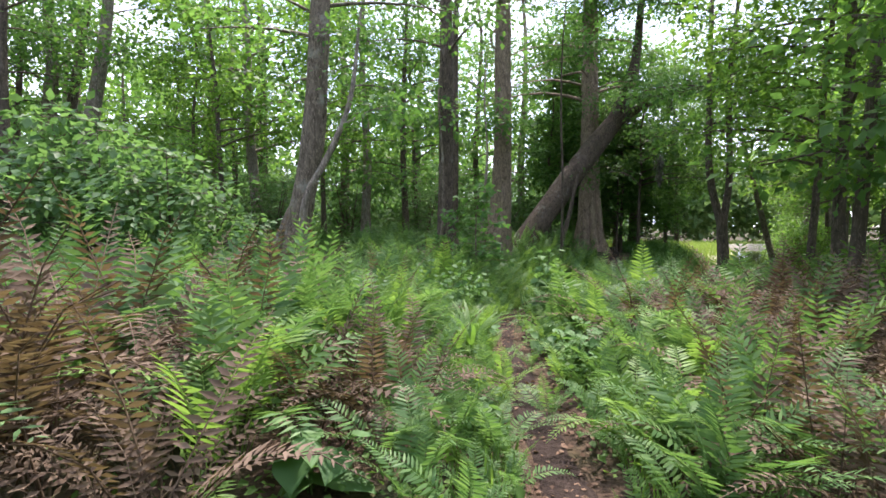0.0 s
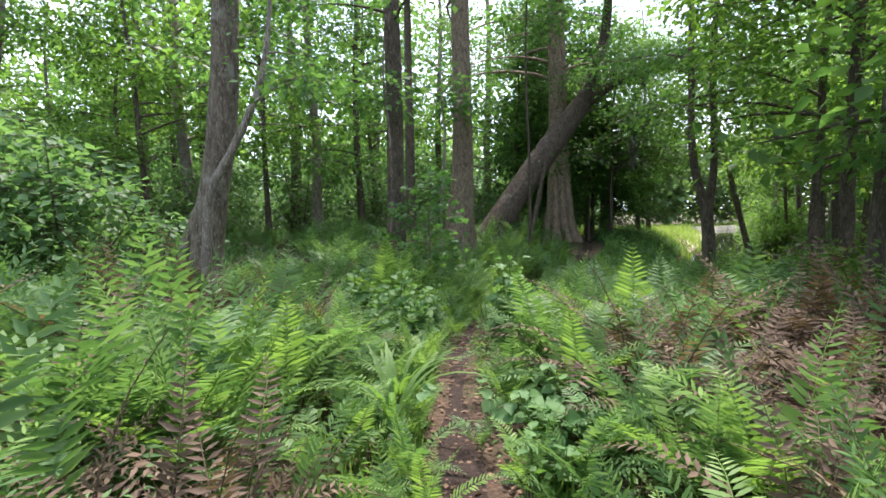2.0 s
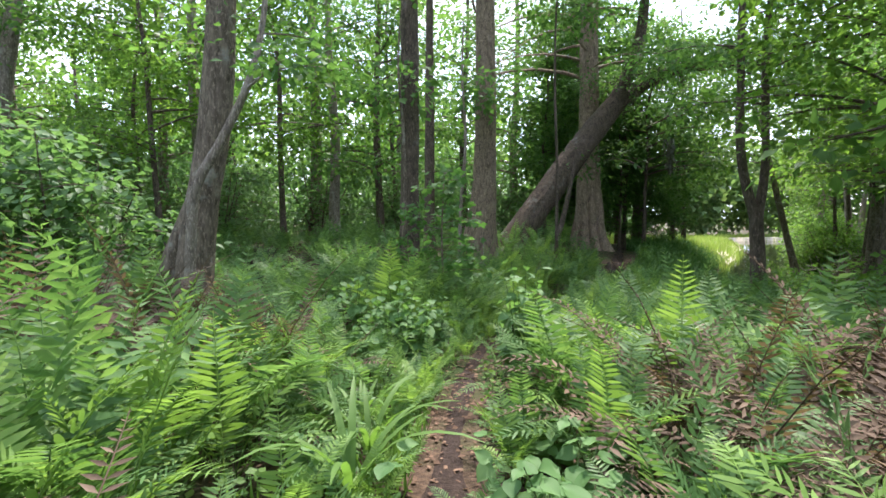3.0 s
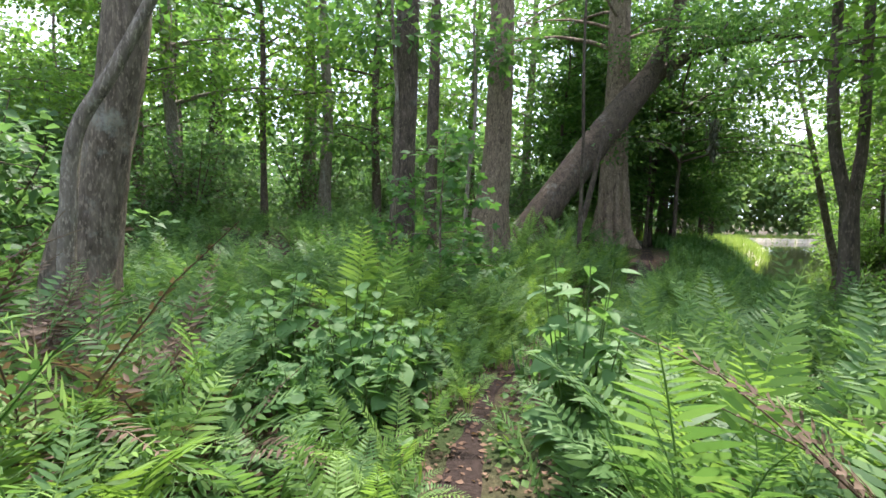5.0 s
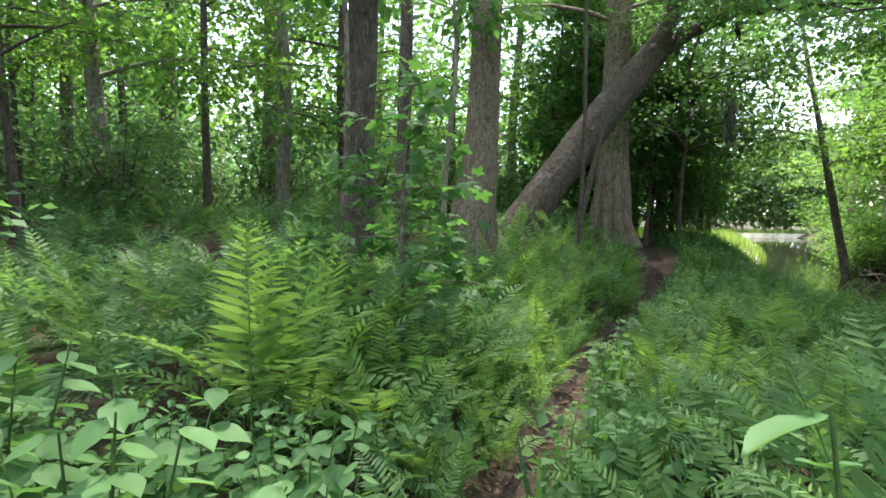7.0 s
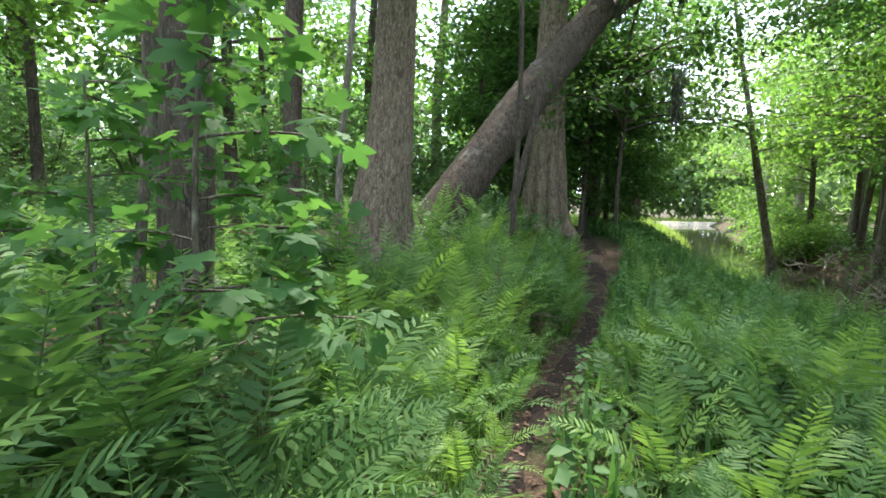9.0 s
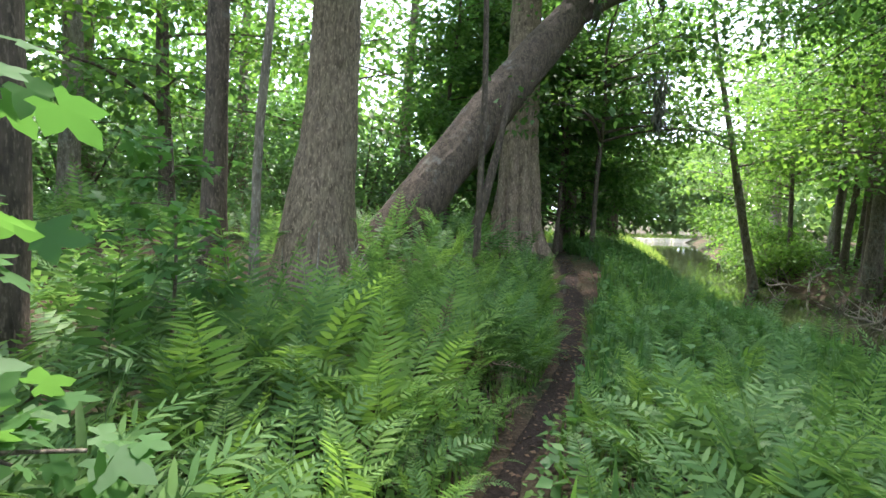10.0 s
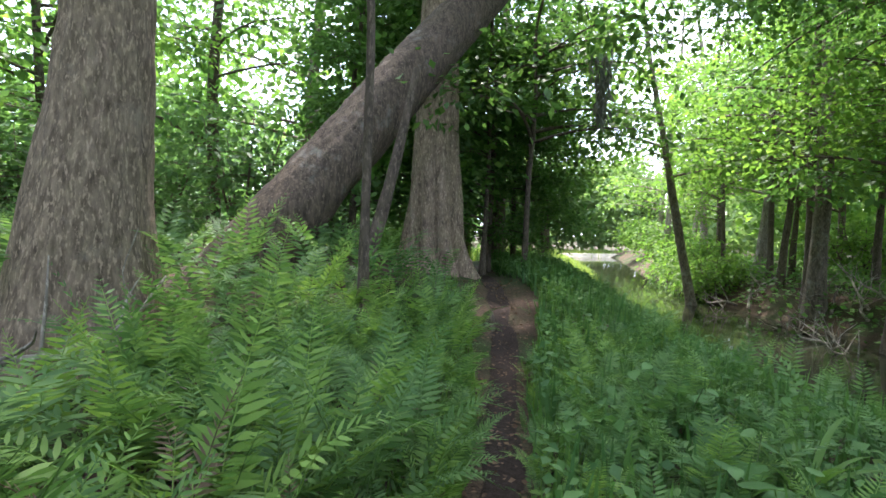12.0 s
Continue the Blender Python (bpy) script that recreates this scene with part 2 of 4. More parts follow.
def maple_leaf():
    """Five pointed lobes round the stalk's end."""
    V, F = [(0, 0.1, 0.0)], []
    lobes = [(-128, 0.45), (-60, 0.72), (0, 0.9), (60, 0.72), (128, 0.45)]
    ring = []
    for i, (a, r) in enumerate(lobes):
        for da, k in ((-20, 0.72), (0, 1.0), (20, 0.72)):
            t = radians(a + da)
            ring.append((math.sin(t) * r * k, 0.1 + math.cos(t) * r * k, -0.13 * (r * k) ** 2))
        if i < 4:
            t = radians((a + lobes[i + 1][0]) / 2)
            ring.append((math.sin(t) * 0.42, 0.1 + math.cos(t) * 0.42, 0.0))
    V += ring
    F = [(0, i + 1, i) for i in range(1, len(ring))]
    return np.array(V), np.array(F)


MAPLE = maple_leaf()


def smooth_noise(a, b, seed, period=0):
    """Value noise on two arrays; period wraps the first."""
    ia, ib = np.floor(a).astype(int), np.floor(b).astype(int)
    fa, fb = a - ia, b - ib
    fa, fb = fa * fa * (3 - 2 * fa), fb * fb * (3 - 2 * fb)

    def h(i, j):
        i = i % period if period else i
        v = np.sin(i * 127.1 + j * 311.7 + seed * 74.7) * 43758.5453
        return v - np.floor(v)

    return (h(ia, ib) * (1 - fa) + h(ia + 1, ib) * fa) * (1 - fb) + (h(ia, ib + 1) * (1 - fa) + h(ia + 1, ib + 1) * fa) * fb


def spline(points, n):
    """n points on a smooth line through the given ones."""
    P = np.array(points, float)
    s = np.r_[0, np.cumsum(np.linalg.norm(np.diff(P[:, :3], axis=0), axis=1))]
    u = np.linspace(0, s[-1], n)
    T = np.gradient(P, s, axis=0) if len(P) > 2 else np.repeat(np.diff(P, axis=0) / s[-1], 2, 0)
    i = np.clip(np.searchsorted(s, u) - 1, 0, len(s) - 2)
    h = (s[i + 1] - s[i])[:, None]
    t = ((u - s[i]) / h[:, 0])[:, None]
    return ((2 * t**3 - 3 * t**2 + 1) * P[i] + (t**3 - 2 * t**2 + t) * h * T[i] + (-2 * t**3 + 3 * t**2) * P[i + 1] + (t**3 - t**2) * h * T[i + 1])


def tube(points, sides=8, n=None, relief=0.0, flutes=0, flute_depth=0.0, flute_top=3.0, seed=0, ridges=14):
    """A tapering limb along points (x, y, z, radius), with bark relief and, low down, flutes."""
    P = spline(points, n) if n else np.array(points, float)
    C, r = P[:, :3], P[:, 3]
    T = np.gradient(C, axis=0)
    T /= np.linalg.norm(T, axis=1, keepdims=True)
    ref = np.array([0.0, 1.0, 0.05]) if abs(T[0][1]) < 0.9 else np.array([1.0, 0, 0])
    X = np.cross(np.repeat(ref[None], len(T), 0), T)
    X /= np.linalg.norm(X, axis=1, keepdims=True)
    Y = np.cross(T, X)
    th = np.linspace(0, 2 * math.pi, sides, endpoint=False)
    A, B = np.meshgrid(th, np.arange(len(P)))
    s = np.r_[0, np.cumsum(np.linalg.norm(np.diff(C, axis=0), axis=1))][B]
    R = np.repeat(r[:, None], sides, 1)
    R = R * (1 + 0.12 * (smooth_noise(A / (2 * math.pi) * 5, s * 1.1, seed, 5) - 0.5))
    if flutes:
        fall = np.clip(1 - s / flute_top, 0, 1) ** 1.3
        warp = 0.7 * smooth_noise(A / (2 * math.pi) * 4, s * 0.5, seed + 3, 4)
        R = R * (1 + flute_depth * fall * (np.abs(np.sin((A + warp) * flutes / 2)) - 0.55))
    if relief:
        k = ridges
        a = smooth_noise(A / (2 * math.pi) * k + 0, s * 3.0, seed + 7, k)
        b = smooth_noise(A / (2 * math.pi) * k * 2, s * 7.0, seed + 9, k * 2)
        R = R + relief * ((1 - np.abs(2 * a - 1)) - 0.5 + 0.6 * (b - 0.5))
    V = C[:, None] + R[..., None] * (np.cos(A)[..., None] * X[:, None] + np.sin(A)[..., None] * Y[:, None])
    i, j = np.meshgrid(np.arange(len(P) - 1), np.arange(sides), indexing="ij")
    j2 = (j + 1) % sides
    F = np.stack([i * sides + j, i * sides + j2, (i + 1) * sides + j2, (i + 1) * sides + j], -1).reshape(-1, 4)
    return V.reshape(-1, 3), F


# ---- the lie of the land ----
PATH_Y = np.array([-6, 0, 2.7, 4.0, 6.2, 8.2, 9.3, 10.3, 11.9, 12.9, 15.1, 16.3, 18.0, 20.0, 23.0, 27.0])
PATH_X = np.array([0.5, 0.58, 0.65, 0.66, 0.78, 1.0, 1.25, 1.70, 2.35, 2.95, 4.40, 4.95, 5.80, 6.60, 7.6, 9.0])
SHORE_Y = np.array([-60, 0, 9, 16, 20, 26, 36, 45, 58, 66, 90])
SHORE_X = np.array([4.0, 7.6, 8.3, 9.3, 10.8, 13.6, 20.3, 25.5, 32, 75, 200])
WATER_Z = -0.95


WALK_Y = np.array([-1.0, 0.0, 2.66, 4.87, 7.0, 9.07, 10.3, 12.4, 13.2])
WALK_X = np.array([-0.05, 0.0, 0.72, 0.82, 0.96, 1.41, 2.0, 3.03, 3.4])


def walk_gap(x, y):
    """How far a place lies from the walked line."""
    return np.where(np.asarray(y) < 13.2, np.abs(x - np.interp(y, WALK_Y, WALK_X)), 9.0)


def path_x(y):
    return np.interp(y, PATH_Y, PATH_X)


def path_half(y):
    return np.interp(y, [-6, 5, 7, 9.5, 12.5, 16.5, 18, 19.5, 21.0, 22.5], [0.15, 0.16, 0.10, 0.07, 0.13, 0.17, 0.36, 0.62, 0.5, 0.2])


def shore_x(y):
    return np.interp(y, SHORE_Y, SHORE_X)


def river_width(y):
    return np.interp(y, [-60, 0, 9, 20, 26, 32, 45, 60, 90], [4.5, 4.0, 4.2, 4.3, 3.8, 3.2, 3.6, 6.0, 20.0])


def step(a, b, x):
    t = np.clip((x - a) / (b - a), 0, 1)
    return t * t * (3 - 2 * t)


def ground_z(x, y):
    x, y = np.asarray(x, float), np.asarray(y, float)
    base = 0.10 - 0.30 * step(4, 13, y) - 0.12 * step(14, 24, y) - 0.25 * step(26, 40, y)
    base = base + (0.66 + 0.08 * np.clip(path_x(y) - x, 0, 2.0)) * step(16.5, 21.0, y + np.clip(path_x(y) - x, 0, 2.0)) * (1 - step(29, 36, y)) * step(0.6, 3.6, shore_x(y) - x)
    base = base + 0.10 * (smooth_noise(x * 0.6, y * 0.6, 1) - 0.5) * step(0.3, 1.5, np.abs(x - path_x(y))) + 0.03 * (smooth_noise(x * 2.3, y * 2.3, 2) - 0.5)
    base = base - 0.04 * (1 - step(0.15, 0.5, np.abs(x - path_x(y)))) * (y < 26)
    s = shore_x(y) - x
    near = base + (-1.5 - base) * (1 - step(-0.8, 2.2, s))
    s2 = x - (shore_x(y) + river_width(y))
    far = -1.5 + (1.32 + 0.2 * smooth_noise(x * 0.5, y * 0.5, 4)) * step(-0.6, 2.0, s2)
    return np.where(s2 > -0.6, far, near)


def axis_steps(lo, a, b, hi, fine):
    mid = np.arange(a, b + fine, fine)
    out = fine * 1.25 ** np.arange(1, 60)
    up = mid[-1] + np.cumsum(out)
    dn = mid[0] - np.cumsum(out)
    return np.r_[dn[dn > lo][::-1], mid, up[up < hi]]


gx, gy = axis_steps(-900, -9, 19, 900, 0.2), axis_steps(-900, -2, 30, 900, 0.2)
GX, GY = np.meshgrid(gx, gy)
GV = np.stack([GX, GY, ground_z(GX, GY)], -1).reshape(-1, 3)
ii, jj = np.meshgrid(np.arange(len(gy) - 1), np.arange(len(gx) - 1), indexing="ij")
w = len(gx)
GF = np.stack([ii * w + jj, ii * w + jj + 1, (ii + 1) * w + jj + 1, (ii + 1) * w + jj], -1).reshape(-1, 4)
tagged(new("ground", np_mesh("ground", GV, GF, M_GROUND, True)), "damp brown forest floor with leaf litter and green patches", "ground", kind="structure")

# the trodden path, a shallow ribbon with frayed edges
py = np.arange(-4, 22.5, 0.08)
cols = np.linspace(-1, 1, 9)
PXs = path_x(py)[:, None] + cols[None] * (np.minimum(path_half(py), 0.2) + 0.09 * (smooth_noise(py * 1.7, py * 0, 5) - 0.5) + 0.05 * (smooth_noise(py * 6, py * 0, 6) - 0.5))[:, None]
PYs = np.repeat(py[:, None], 9, 1)
PZs = ground_z(PXs, PYs) + 0.012 * (1 - cols[None] ** 4) - 0.02 * (np.abs(cols[None]) > 0.99) + 0.012 * (smooth_noise(PXs * 9, PYs * 9, 8) - 0.5)
ii, jj = np.meshgrid(np.arange(len(py) - 1), np.arange(8), indexing="ij")
PF = np.stack([ii * 9 + jj, ii * 9 + jj + 1, (ii + 1) * 9 + jj + 1, (ii + 1) * 9 + jj], -1).reshape(-1, 4)
tagged(new("path", np_mesh("path", np.stack([PXs, PYs, PZs], -1).reshape(-1, 3), PF, M_PATH, True)), "narrow trodden brown earth footpath between the ferns", "path", kind="structure")

# the river
wy = np.arange(-60, 92, 2.0)
WV = np.concatenate([np.stack([shore_x(wy) - 2.5, wy, 0 * wy + WATER_Z], -1), np.stack([shore_x(wy) + river_width(wy) + 2.0, wy, 0 * wy + WATER_Z], -1)])
k = len(wy)
WF = np.array([(i, i + k, i + k + 1, i + 1) for i in range(k - 1)])
tagged(new("water", np_mesh("water", WV, WF, M_WATER)), "still dark river water reflecting the trees", "water", kind="structure")

# a pale sand margin on the far bend
sy = np.arange(30, 66, 0.8)
SVs = []
for u in np.linspace(0, 1, 6):
    sx = shore_x(sy) - 0.2 - u * np.interp(sy, [30, 36, 50, 66], [0.2, 2.2, 5.0, 2.0])
    SVs.append(np.stack([sx, sy, np.maximum(ground_z(sx, sy), WATER_Z - 0.05) + 0.03], -1))
SV = np.concatenate(SVs)
k = len(sy)
SF = np.array([(u * k + i, u * k + i + 1, (u + 1) * k + i + 1, (u + 1) * k + i) for u in range(5) for i in range(k - 1)])
tagged(new("sand_bar", np_mesh("sand_bar", SV, SF, M_SAND, True)), "pale sandy shore at the river's bend", "sand bar", kind="structure")


# ---- trees ----
def unit(v):
    return v / np.maximum(np.linalg.norm(v, axis=-1, keepdims=True), 1e-6)


def foliage(r, tips, per, size, spread, shape=LEAF_SMALL, flat=0.45):
    """Leaves in flattish sprays round the tips; each leaf hangs outward and a little down."""
    tips = np.repeat(tips, per, 0)
    n = len(tips)
    off = r.normal(0, 1, (n, 3)) * spread * np.array([1, 1, flat])
    along = unit(off + r.normal(0, 0.5, (n, 3)) * spread) + np.array([0, 0, -0.25])
    up = np.array([0, 0, 1.0]) + r.normal(0, 0.45, (n, 3))
    return scatter(shape, tips + off, along, up, size * r.uniform(0.6, 1.35, n))


def branch_set(r, trunk, count, low, high, length, rise=0.35, droop=0.25, sub=6, radius=0.05, face=None):
    """Branches from the trunk between two heights: the faces of each, and the ends of their twigs."""
    limbs, tips = [], []
    P = spline(trunk, 60)
    for i in range(count):
        z = low + (high - low) * (i + r.uniform(0, 1)) / count
        base = P[np.argmin(np.abs(P[:, 2] - z))]
        az = r.uniform(0, 2 * math.pi) if face is None else r.normal(face[0], face[1])
        L = length * r.uniform(0.6, 1.15) * (1 - 0.45 * max(0, (z - low) / max(high - low, 0.1)) ** 2)
        d = np.array([math.cos(az), math.sin(az)])
        side = np.array([-d[1], d[0]]) * r.normal(0, 0.18)
        pts = []
        for u in (0, 0.3, 0.65, 1.0):
            pts.append((base[0] + (d[0] + side[0] * u) * L * u, base[1] + (d[1] + side[1] * u) * L * u,
                        base[2] + L * (rise * u - droop * u * u), max(radius * L / 3 * (1 - 0.85 * u), 0.006)))
        tubes = [tube(pts, 4, 6, seed=i)]
        Q = spline(pts, 20)
        for j in range(sub):
            u = r.uniform(0.25, 1.0)
            q = Q[int(u * 19)]
            a2 = az + r.choice([-1, 1]) * r.uniform(0.4, 1.2)
            l2 = L * r.uniform(0.15, 0.36)
            tip = np.array([q[0] + math.cos(a2) * l2, q[1] + math.sin(a2) * l2, q[2] + r.normal(0.02, 0.12) * l2])
            tips.append(tip)
            if j % 2 == 0:
                tubes.append(tube([(*q[:3], 0.010 + 0.003 * L * (1 - u)), (*tip, 0.004)], 3))
        tips.append(Q[-1][:3])
        limbs.append(joined(tubes))
    return limbs, np.array(tips)


def tree(name, at, trunk, bark, leaf, label, count=14, low=3, high=12, length=3.0, per=28, size=0.16, spread=0.42, sub=6, seed=1,
         sides=14, relief=0.015, extra=(), extra_count=0, extra_from=0.3, group="", rise=0.35, droop=0.25, face=None, tube_n=40, category="tree", shape=LEAF_SMALL, **more):
    """One tree: trunk, its forks, its branches and its crown of leaves."""
    r = np.random.default_rng(seed)
    t = thing(name, at, label, category, group)
    part("trunk", np_mesh("trunk", *tube(trunk, sides, tube_n, relief, seed=seed, **more), bark, True), t)
    for e in extra:
        part("limb", np_mesh("limb", *tube(e, 12, 24, relief * 0.8, seed=seed + 5), bark, True), t)
    tips = []
    for k, line in enumerate((trunk, *extra)):
        n = count if k == 0 else max(3, count // 2)
        zs = [p[2] for p in line]
        a, b = (low, min(high, max(zs))) if k == 0 else (zs[0] + extra_from * (zs[-1] - zs[0]), zs[-1])
        if k and extra_count:
            n = extra_count
        if n < 1:
            continue
        limbs, tp = branch_set(r, line, n, a, b, length if k == 0 else length * 0.9, rise, droop, sub, face=face)
        for lb in limbs:
            part("branch", np_mesh("branch", *lb, bark, True), t)
        tips.append(tp)
    part("crown", np_mesh("crown", *foliage(r, np.concatenate(tips), per, size, spread, shape), leaf), t)
    return t


def straight(h, r, lean=(0, 0), bend=0.15, seed=0, flare=1.5):
    """A trunk of height h that leans, sways and flares at the foot; local to its base."""
    q = np.random.default_rng(seed)
    pts = []
    for u in (0, 0.03, 0.10, 0.3, 0.55, 0.8, 1.0):
        sway = q.normal(0, bend, 2) * (u > 0.1) * u
        rr = r * (flare if u == 0 else 1.15 if u == 0.03 else 1 - 0.75 * u)
        pts.append((lean[0] * u * h + sway[0], lean[1] * u * h + sway[1], u * h - (0.15 if u == 0 else 0), rr))
    return pts


def on_ground(x, y, rz=0.0, s=1.0, sink=0.0):
    return pose(x, y, float(ground_z(x, y)) - sink, 0, 0, rz) @ Matrix.Scale(s, 4)

# the broad swamp tree with a swollen foot beside the path
tree("swamp_oak", pose(1.78, 17.0, -0.25), [(-0.04, 0, -0.1, 0.86), (-0.04, 0, 0.35, 0.66), (-0.02, 0, 0.8, 0.54), (0.02, 0, 1.5, 0.44), (0.09, 0, 2.4, 0.35), (0.13, 0, 3.6, 0.29), (0.15, 0, 5, 0.27), (0.15, 0.1, 9, 0.23), (0.3, 0.2, 14, 0.12)],
     M_BARK_BIG, M_LEAF, "massive grey-brown flaky-barked tree with a swollen foot among ferns", 12, 8.0, 13, 4.2, 32, 0.15, 0.5, seed=2,
     sides=120, tube_n=220, relief=0.022, ridges=30, flutes=5, flute_depth=0.14, flute_top=1.6)

# the leaning tree that forks over the river
tree("leaning_tree", pose(2.75, 18.4, -0.3), [(-0.52, 0.02, 0.1, 0.66), (-0.05, 0.33, 0.8, 0.49), (0.7, 0.77, 1.8, 0.435), (1.47, 1.21, 2.8, 0.42), (2.28, 1.65, 3.8, 0.405), (3.12, 2.1, 4.8, 0.385), (3.95, 2.5, 5.75, 0.36)],
     M_BARK_LEAN, M_LEAF, "dark leaning forked tree trunk slanting over the riverside path", 1, 5.4, 5.8, 3.6, 66, 0.115, 0.5, seed=3, extra_count=24, extra_from=0.55, rise=0.2, droop=0.5, sub=7,
     sides=72, tube_n=130, relief=0.022, ridges=24,
     extra=([(3.85, 2.45, 5.65, 0.28), (4.35, 2.65, 6.6, 0.23), (4.75, 2.75, 7.6, 0.2), (5.2, 2.9, 11, 0.12), (5.5, 3.1, 14, 0.05)],
            [(3.85, 2.45, 5.6, 0.24), (4.8, 2.9, 6.3, 0.18), (6.5, 3.4, 7.2, 0.14), (8.5, 3.2, 7.9, 0.09), (10.8, 2.8, 8.1, 0.04)],
            [(6.4, 3.38, 7.15, 0.1), (8.2, 1.7, 6.9, 0.075), (10.0, 0.3, 6.5, 0.045), (11.6, -0.6, 5.9, 0.02)],
            # high bough out of view, added only to shade the ferns by the path
            [(5.12, 2.88, 10.2, 0.1), (4.7, 0.8, 11.0, 0.08), (4.0, -1.2, 11.3, 0.05), (3.4, -3.0, 11.5, 0.02)]))

# the fluted cypress behind it
tree("bald_cypress", pose(6.15, 21.9, 0.3), [(0, 0, -0.2, 0.8), (0.0, 0, 0.5, 0.58), (0, 0, 1.5, 0.48), (-0.02, 0, 3, 0.40), (-0.05, 0, 6, 0.34), (-0.1, 0, 12, 0.26), (-0.1, 0, 18, 0.1)],
     M_CYPRESS, M_LEAF_DARK, "tall bald cypress with a deeply fluted buttressed foot", 24, 6.0, 13, 4.2, 40, 0.12, 0.45, seed=4,
     sides=110, tube_n=160, relief=0.018, ridges=34, flutes=9, flute_depth=0.62, flute_top=3.4, droop=0.45)

tree("dark_tree", pose(0.03, 13.6, -0.2), [(0, 0, -0.2, 0.32), (0, 0, 0.3, 0.24), (0.02, 0, 1.5, 0.205), (0.06, 0, 5, 0.18), (0.0, 0.1, 12, 0.1)],
     M_BARK_DARK, M_LEAF_DARK, "dark-barked straight tree standing among ferns", 8, 5.5, 10.5, 2.8, 26, 0.13, 0.4, seed=5, sides=40, tube_n=90, relief=0.012)

tree("leaning_oak", pose(-2.98, 10.4, 0.0), [(0, 0, -0.2, 0.38), (0.0, 0, 0.3, 0.30), (0.08, 0, 1.2, 0.25), (0.42, 0, 3.2, 0.22), (0.55, 0.1, 5.6, 0.19), (0.7, 0.3, 12, 0.1)],
     M_BARK, M_LEAF, "stout grey-barked tree with pale lichen scars", 12, 4.0, 11, 3.0, 24, 0.15, 0.42, seed=6, sides=64, tube_n=130, relief=0.014, ridges=20,
     extra=([(-0.52, 0.1, -0.15, 0.19), (-0.44, 0.1, 0.6, 0.17), (-0.2, 0.06, 1.3, 0.14), (0.14, 0.0, 2.1, 0.09)],), extra_count=-1)
tree("crooked_sapling", pose(-2.62, 9.5, 0.0), [(0, 0, -0.1, 0.085), (0.02, 0, 0.5, 0.075), (0.06, 0, 1.3, 0.07), (0.15, 0, 2.0, 0.065), (0.45, 0.1, 2.6, 0.06), (0.8, 0.2, 3.4, 0.05), (1.1, 0.4, 5.5, 0.02)],
     M_BARK_PALE, M_LEAF, "slender crooked pale-barked sapling leaning across a larger trunk", 6, 3.0, 5.4, 1.4, 20, 0.12, 0.3, seed=7, sides=16, relief=0.004)

tree("riverside_tree", pose(6.85, 12.75, -0.3) @ Matrix.Scale(1.18, 4), [(0, 0, -0.2, 0.16), (0.0, 0, 0.8, 0.115), (-0.05, 0, 1.6, 0.10)],
     M_BARK_DARK, M_LEAF, "slim dark forked tree beside the river bank", 0, 1.0, 1.6, 1.7, 24, 0.11, 0.3, seed=8, extra_count=12, sides=20, relief=0.008,
     extra=([(-0.05, 0, 1.5, 0.085), (-0.28, 0, 2.3, 0.075), (-0.3, 0.1, 4, 0.06), (-0.2, 0.2, 8, 0.03)],
            [(-0.03, 0, 1.5, 0.08), (0.12, 0.1, 2.2, 0.07), (0.1, 0.1, 4.2, 0.055), (0.5, 0.3, 7.5, 0.025)]))

tree("bank_maple", on_ground(7.3, 9.6), straight(9.5, 0.13, (0.0, 0.03), 0.2, 31), M_BARK_DARK, M_LEAF_LIME, "leafy bank tree spreading sunlit light green sprays",
     22, 2.6, 8.6, 3.0, 60, 0.10, 0.36, seed=18, sides=16, relief=0.008, sub=7)

# a dark evergreen mass behind the leaning tree and cypress
for i, (x, y, s) in enumerate([(8.0, 23.6, 1.0), (6.6, 24.9, 1.25), (9.1, 24.4, 0.8), (5.0, 24.4, 1.0), (8.6, 22.9, 0.5), (7.6, 22.9, 0.7), (7.8, 27.6, 1.65), (9.4, 28.4, 1.5)]):
    if i == 0:
        ever = tree("holly", on_ground(x, y, 0, s), straight(7.5, 0.09, (0.02, 0.0), 0.1, 9), M_BARK_DARK, M_LEAF,
                    "dense dark evergreen understorey tree with low branches", 20, 0.9, 7.2, 2.0, 52, 0.15, 0.31, seed=9, sub=6, rise=0.5, droop=0.6, group="evergreen understorey")
    else:
        copy_thing(ever, on_ground(x, y, 70 * i, s))

# background woodland: tall straight trunks, each of a few kinds, copied about
kinds = [
    ("woodland_tree", straight(14.5, 0.24, (0.02, 0.0), 0.25, 20), M_BARK, M_LEAF, "tall straight grey-barked woodland tree", 20, 3.0, 11, 3.6, 25, 0.19, 0.42),
    ("woodland_tree", straight(13, 0.16, (-0.015, 0.01), 0.2, 21), M_BARK_DARK, M_LEAF, "slim dark woodland tree with spreading leafy crown", 20, 2.2, 10, 3.1, 25, 0.18, 0.4),
    ("woodland_tree", straight(14, 0.2, (0.05, 0.0), 0.2, 22), M_BARK_PALE, M_LEAF_LIME, "pale-barked woodland tree with light green leaves", 20, 3.0, 11, 3.5, 25, 0.19, 0.42),
    ("woodland_tree", straight(10, 0.10, (0.03, -0.02), 0.25, 23), M_BARK_DARK, M_LEAF_LIME, "thin young woodland tree with light green leaves", 20, 2.4, 9.2, 2.4, 38, 0.13, 0.34),
]
def across(y, d):
    """A place on the far bank, d behind its edge."""
    return (float(shore_x(y) + river_width(y)) + d, y)


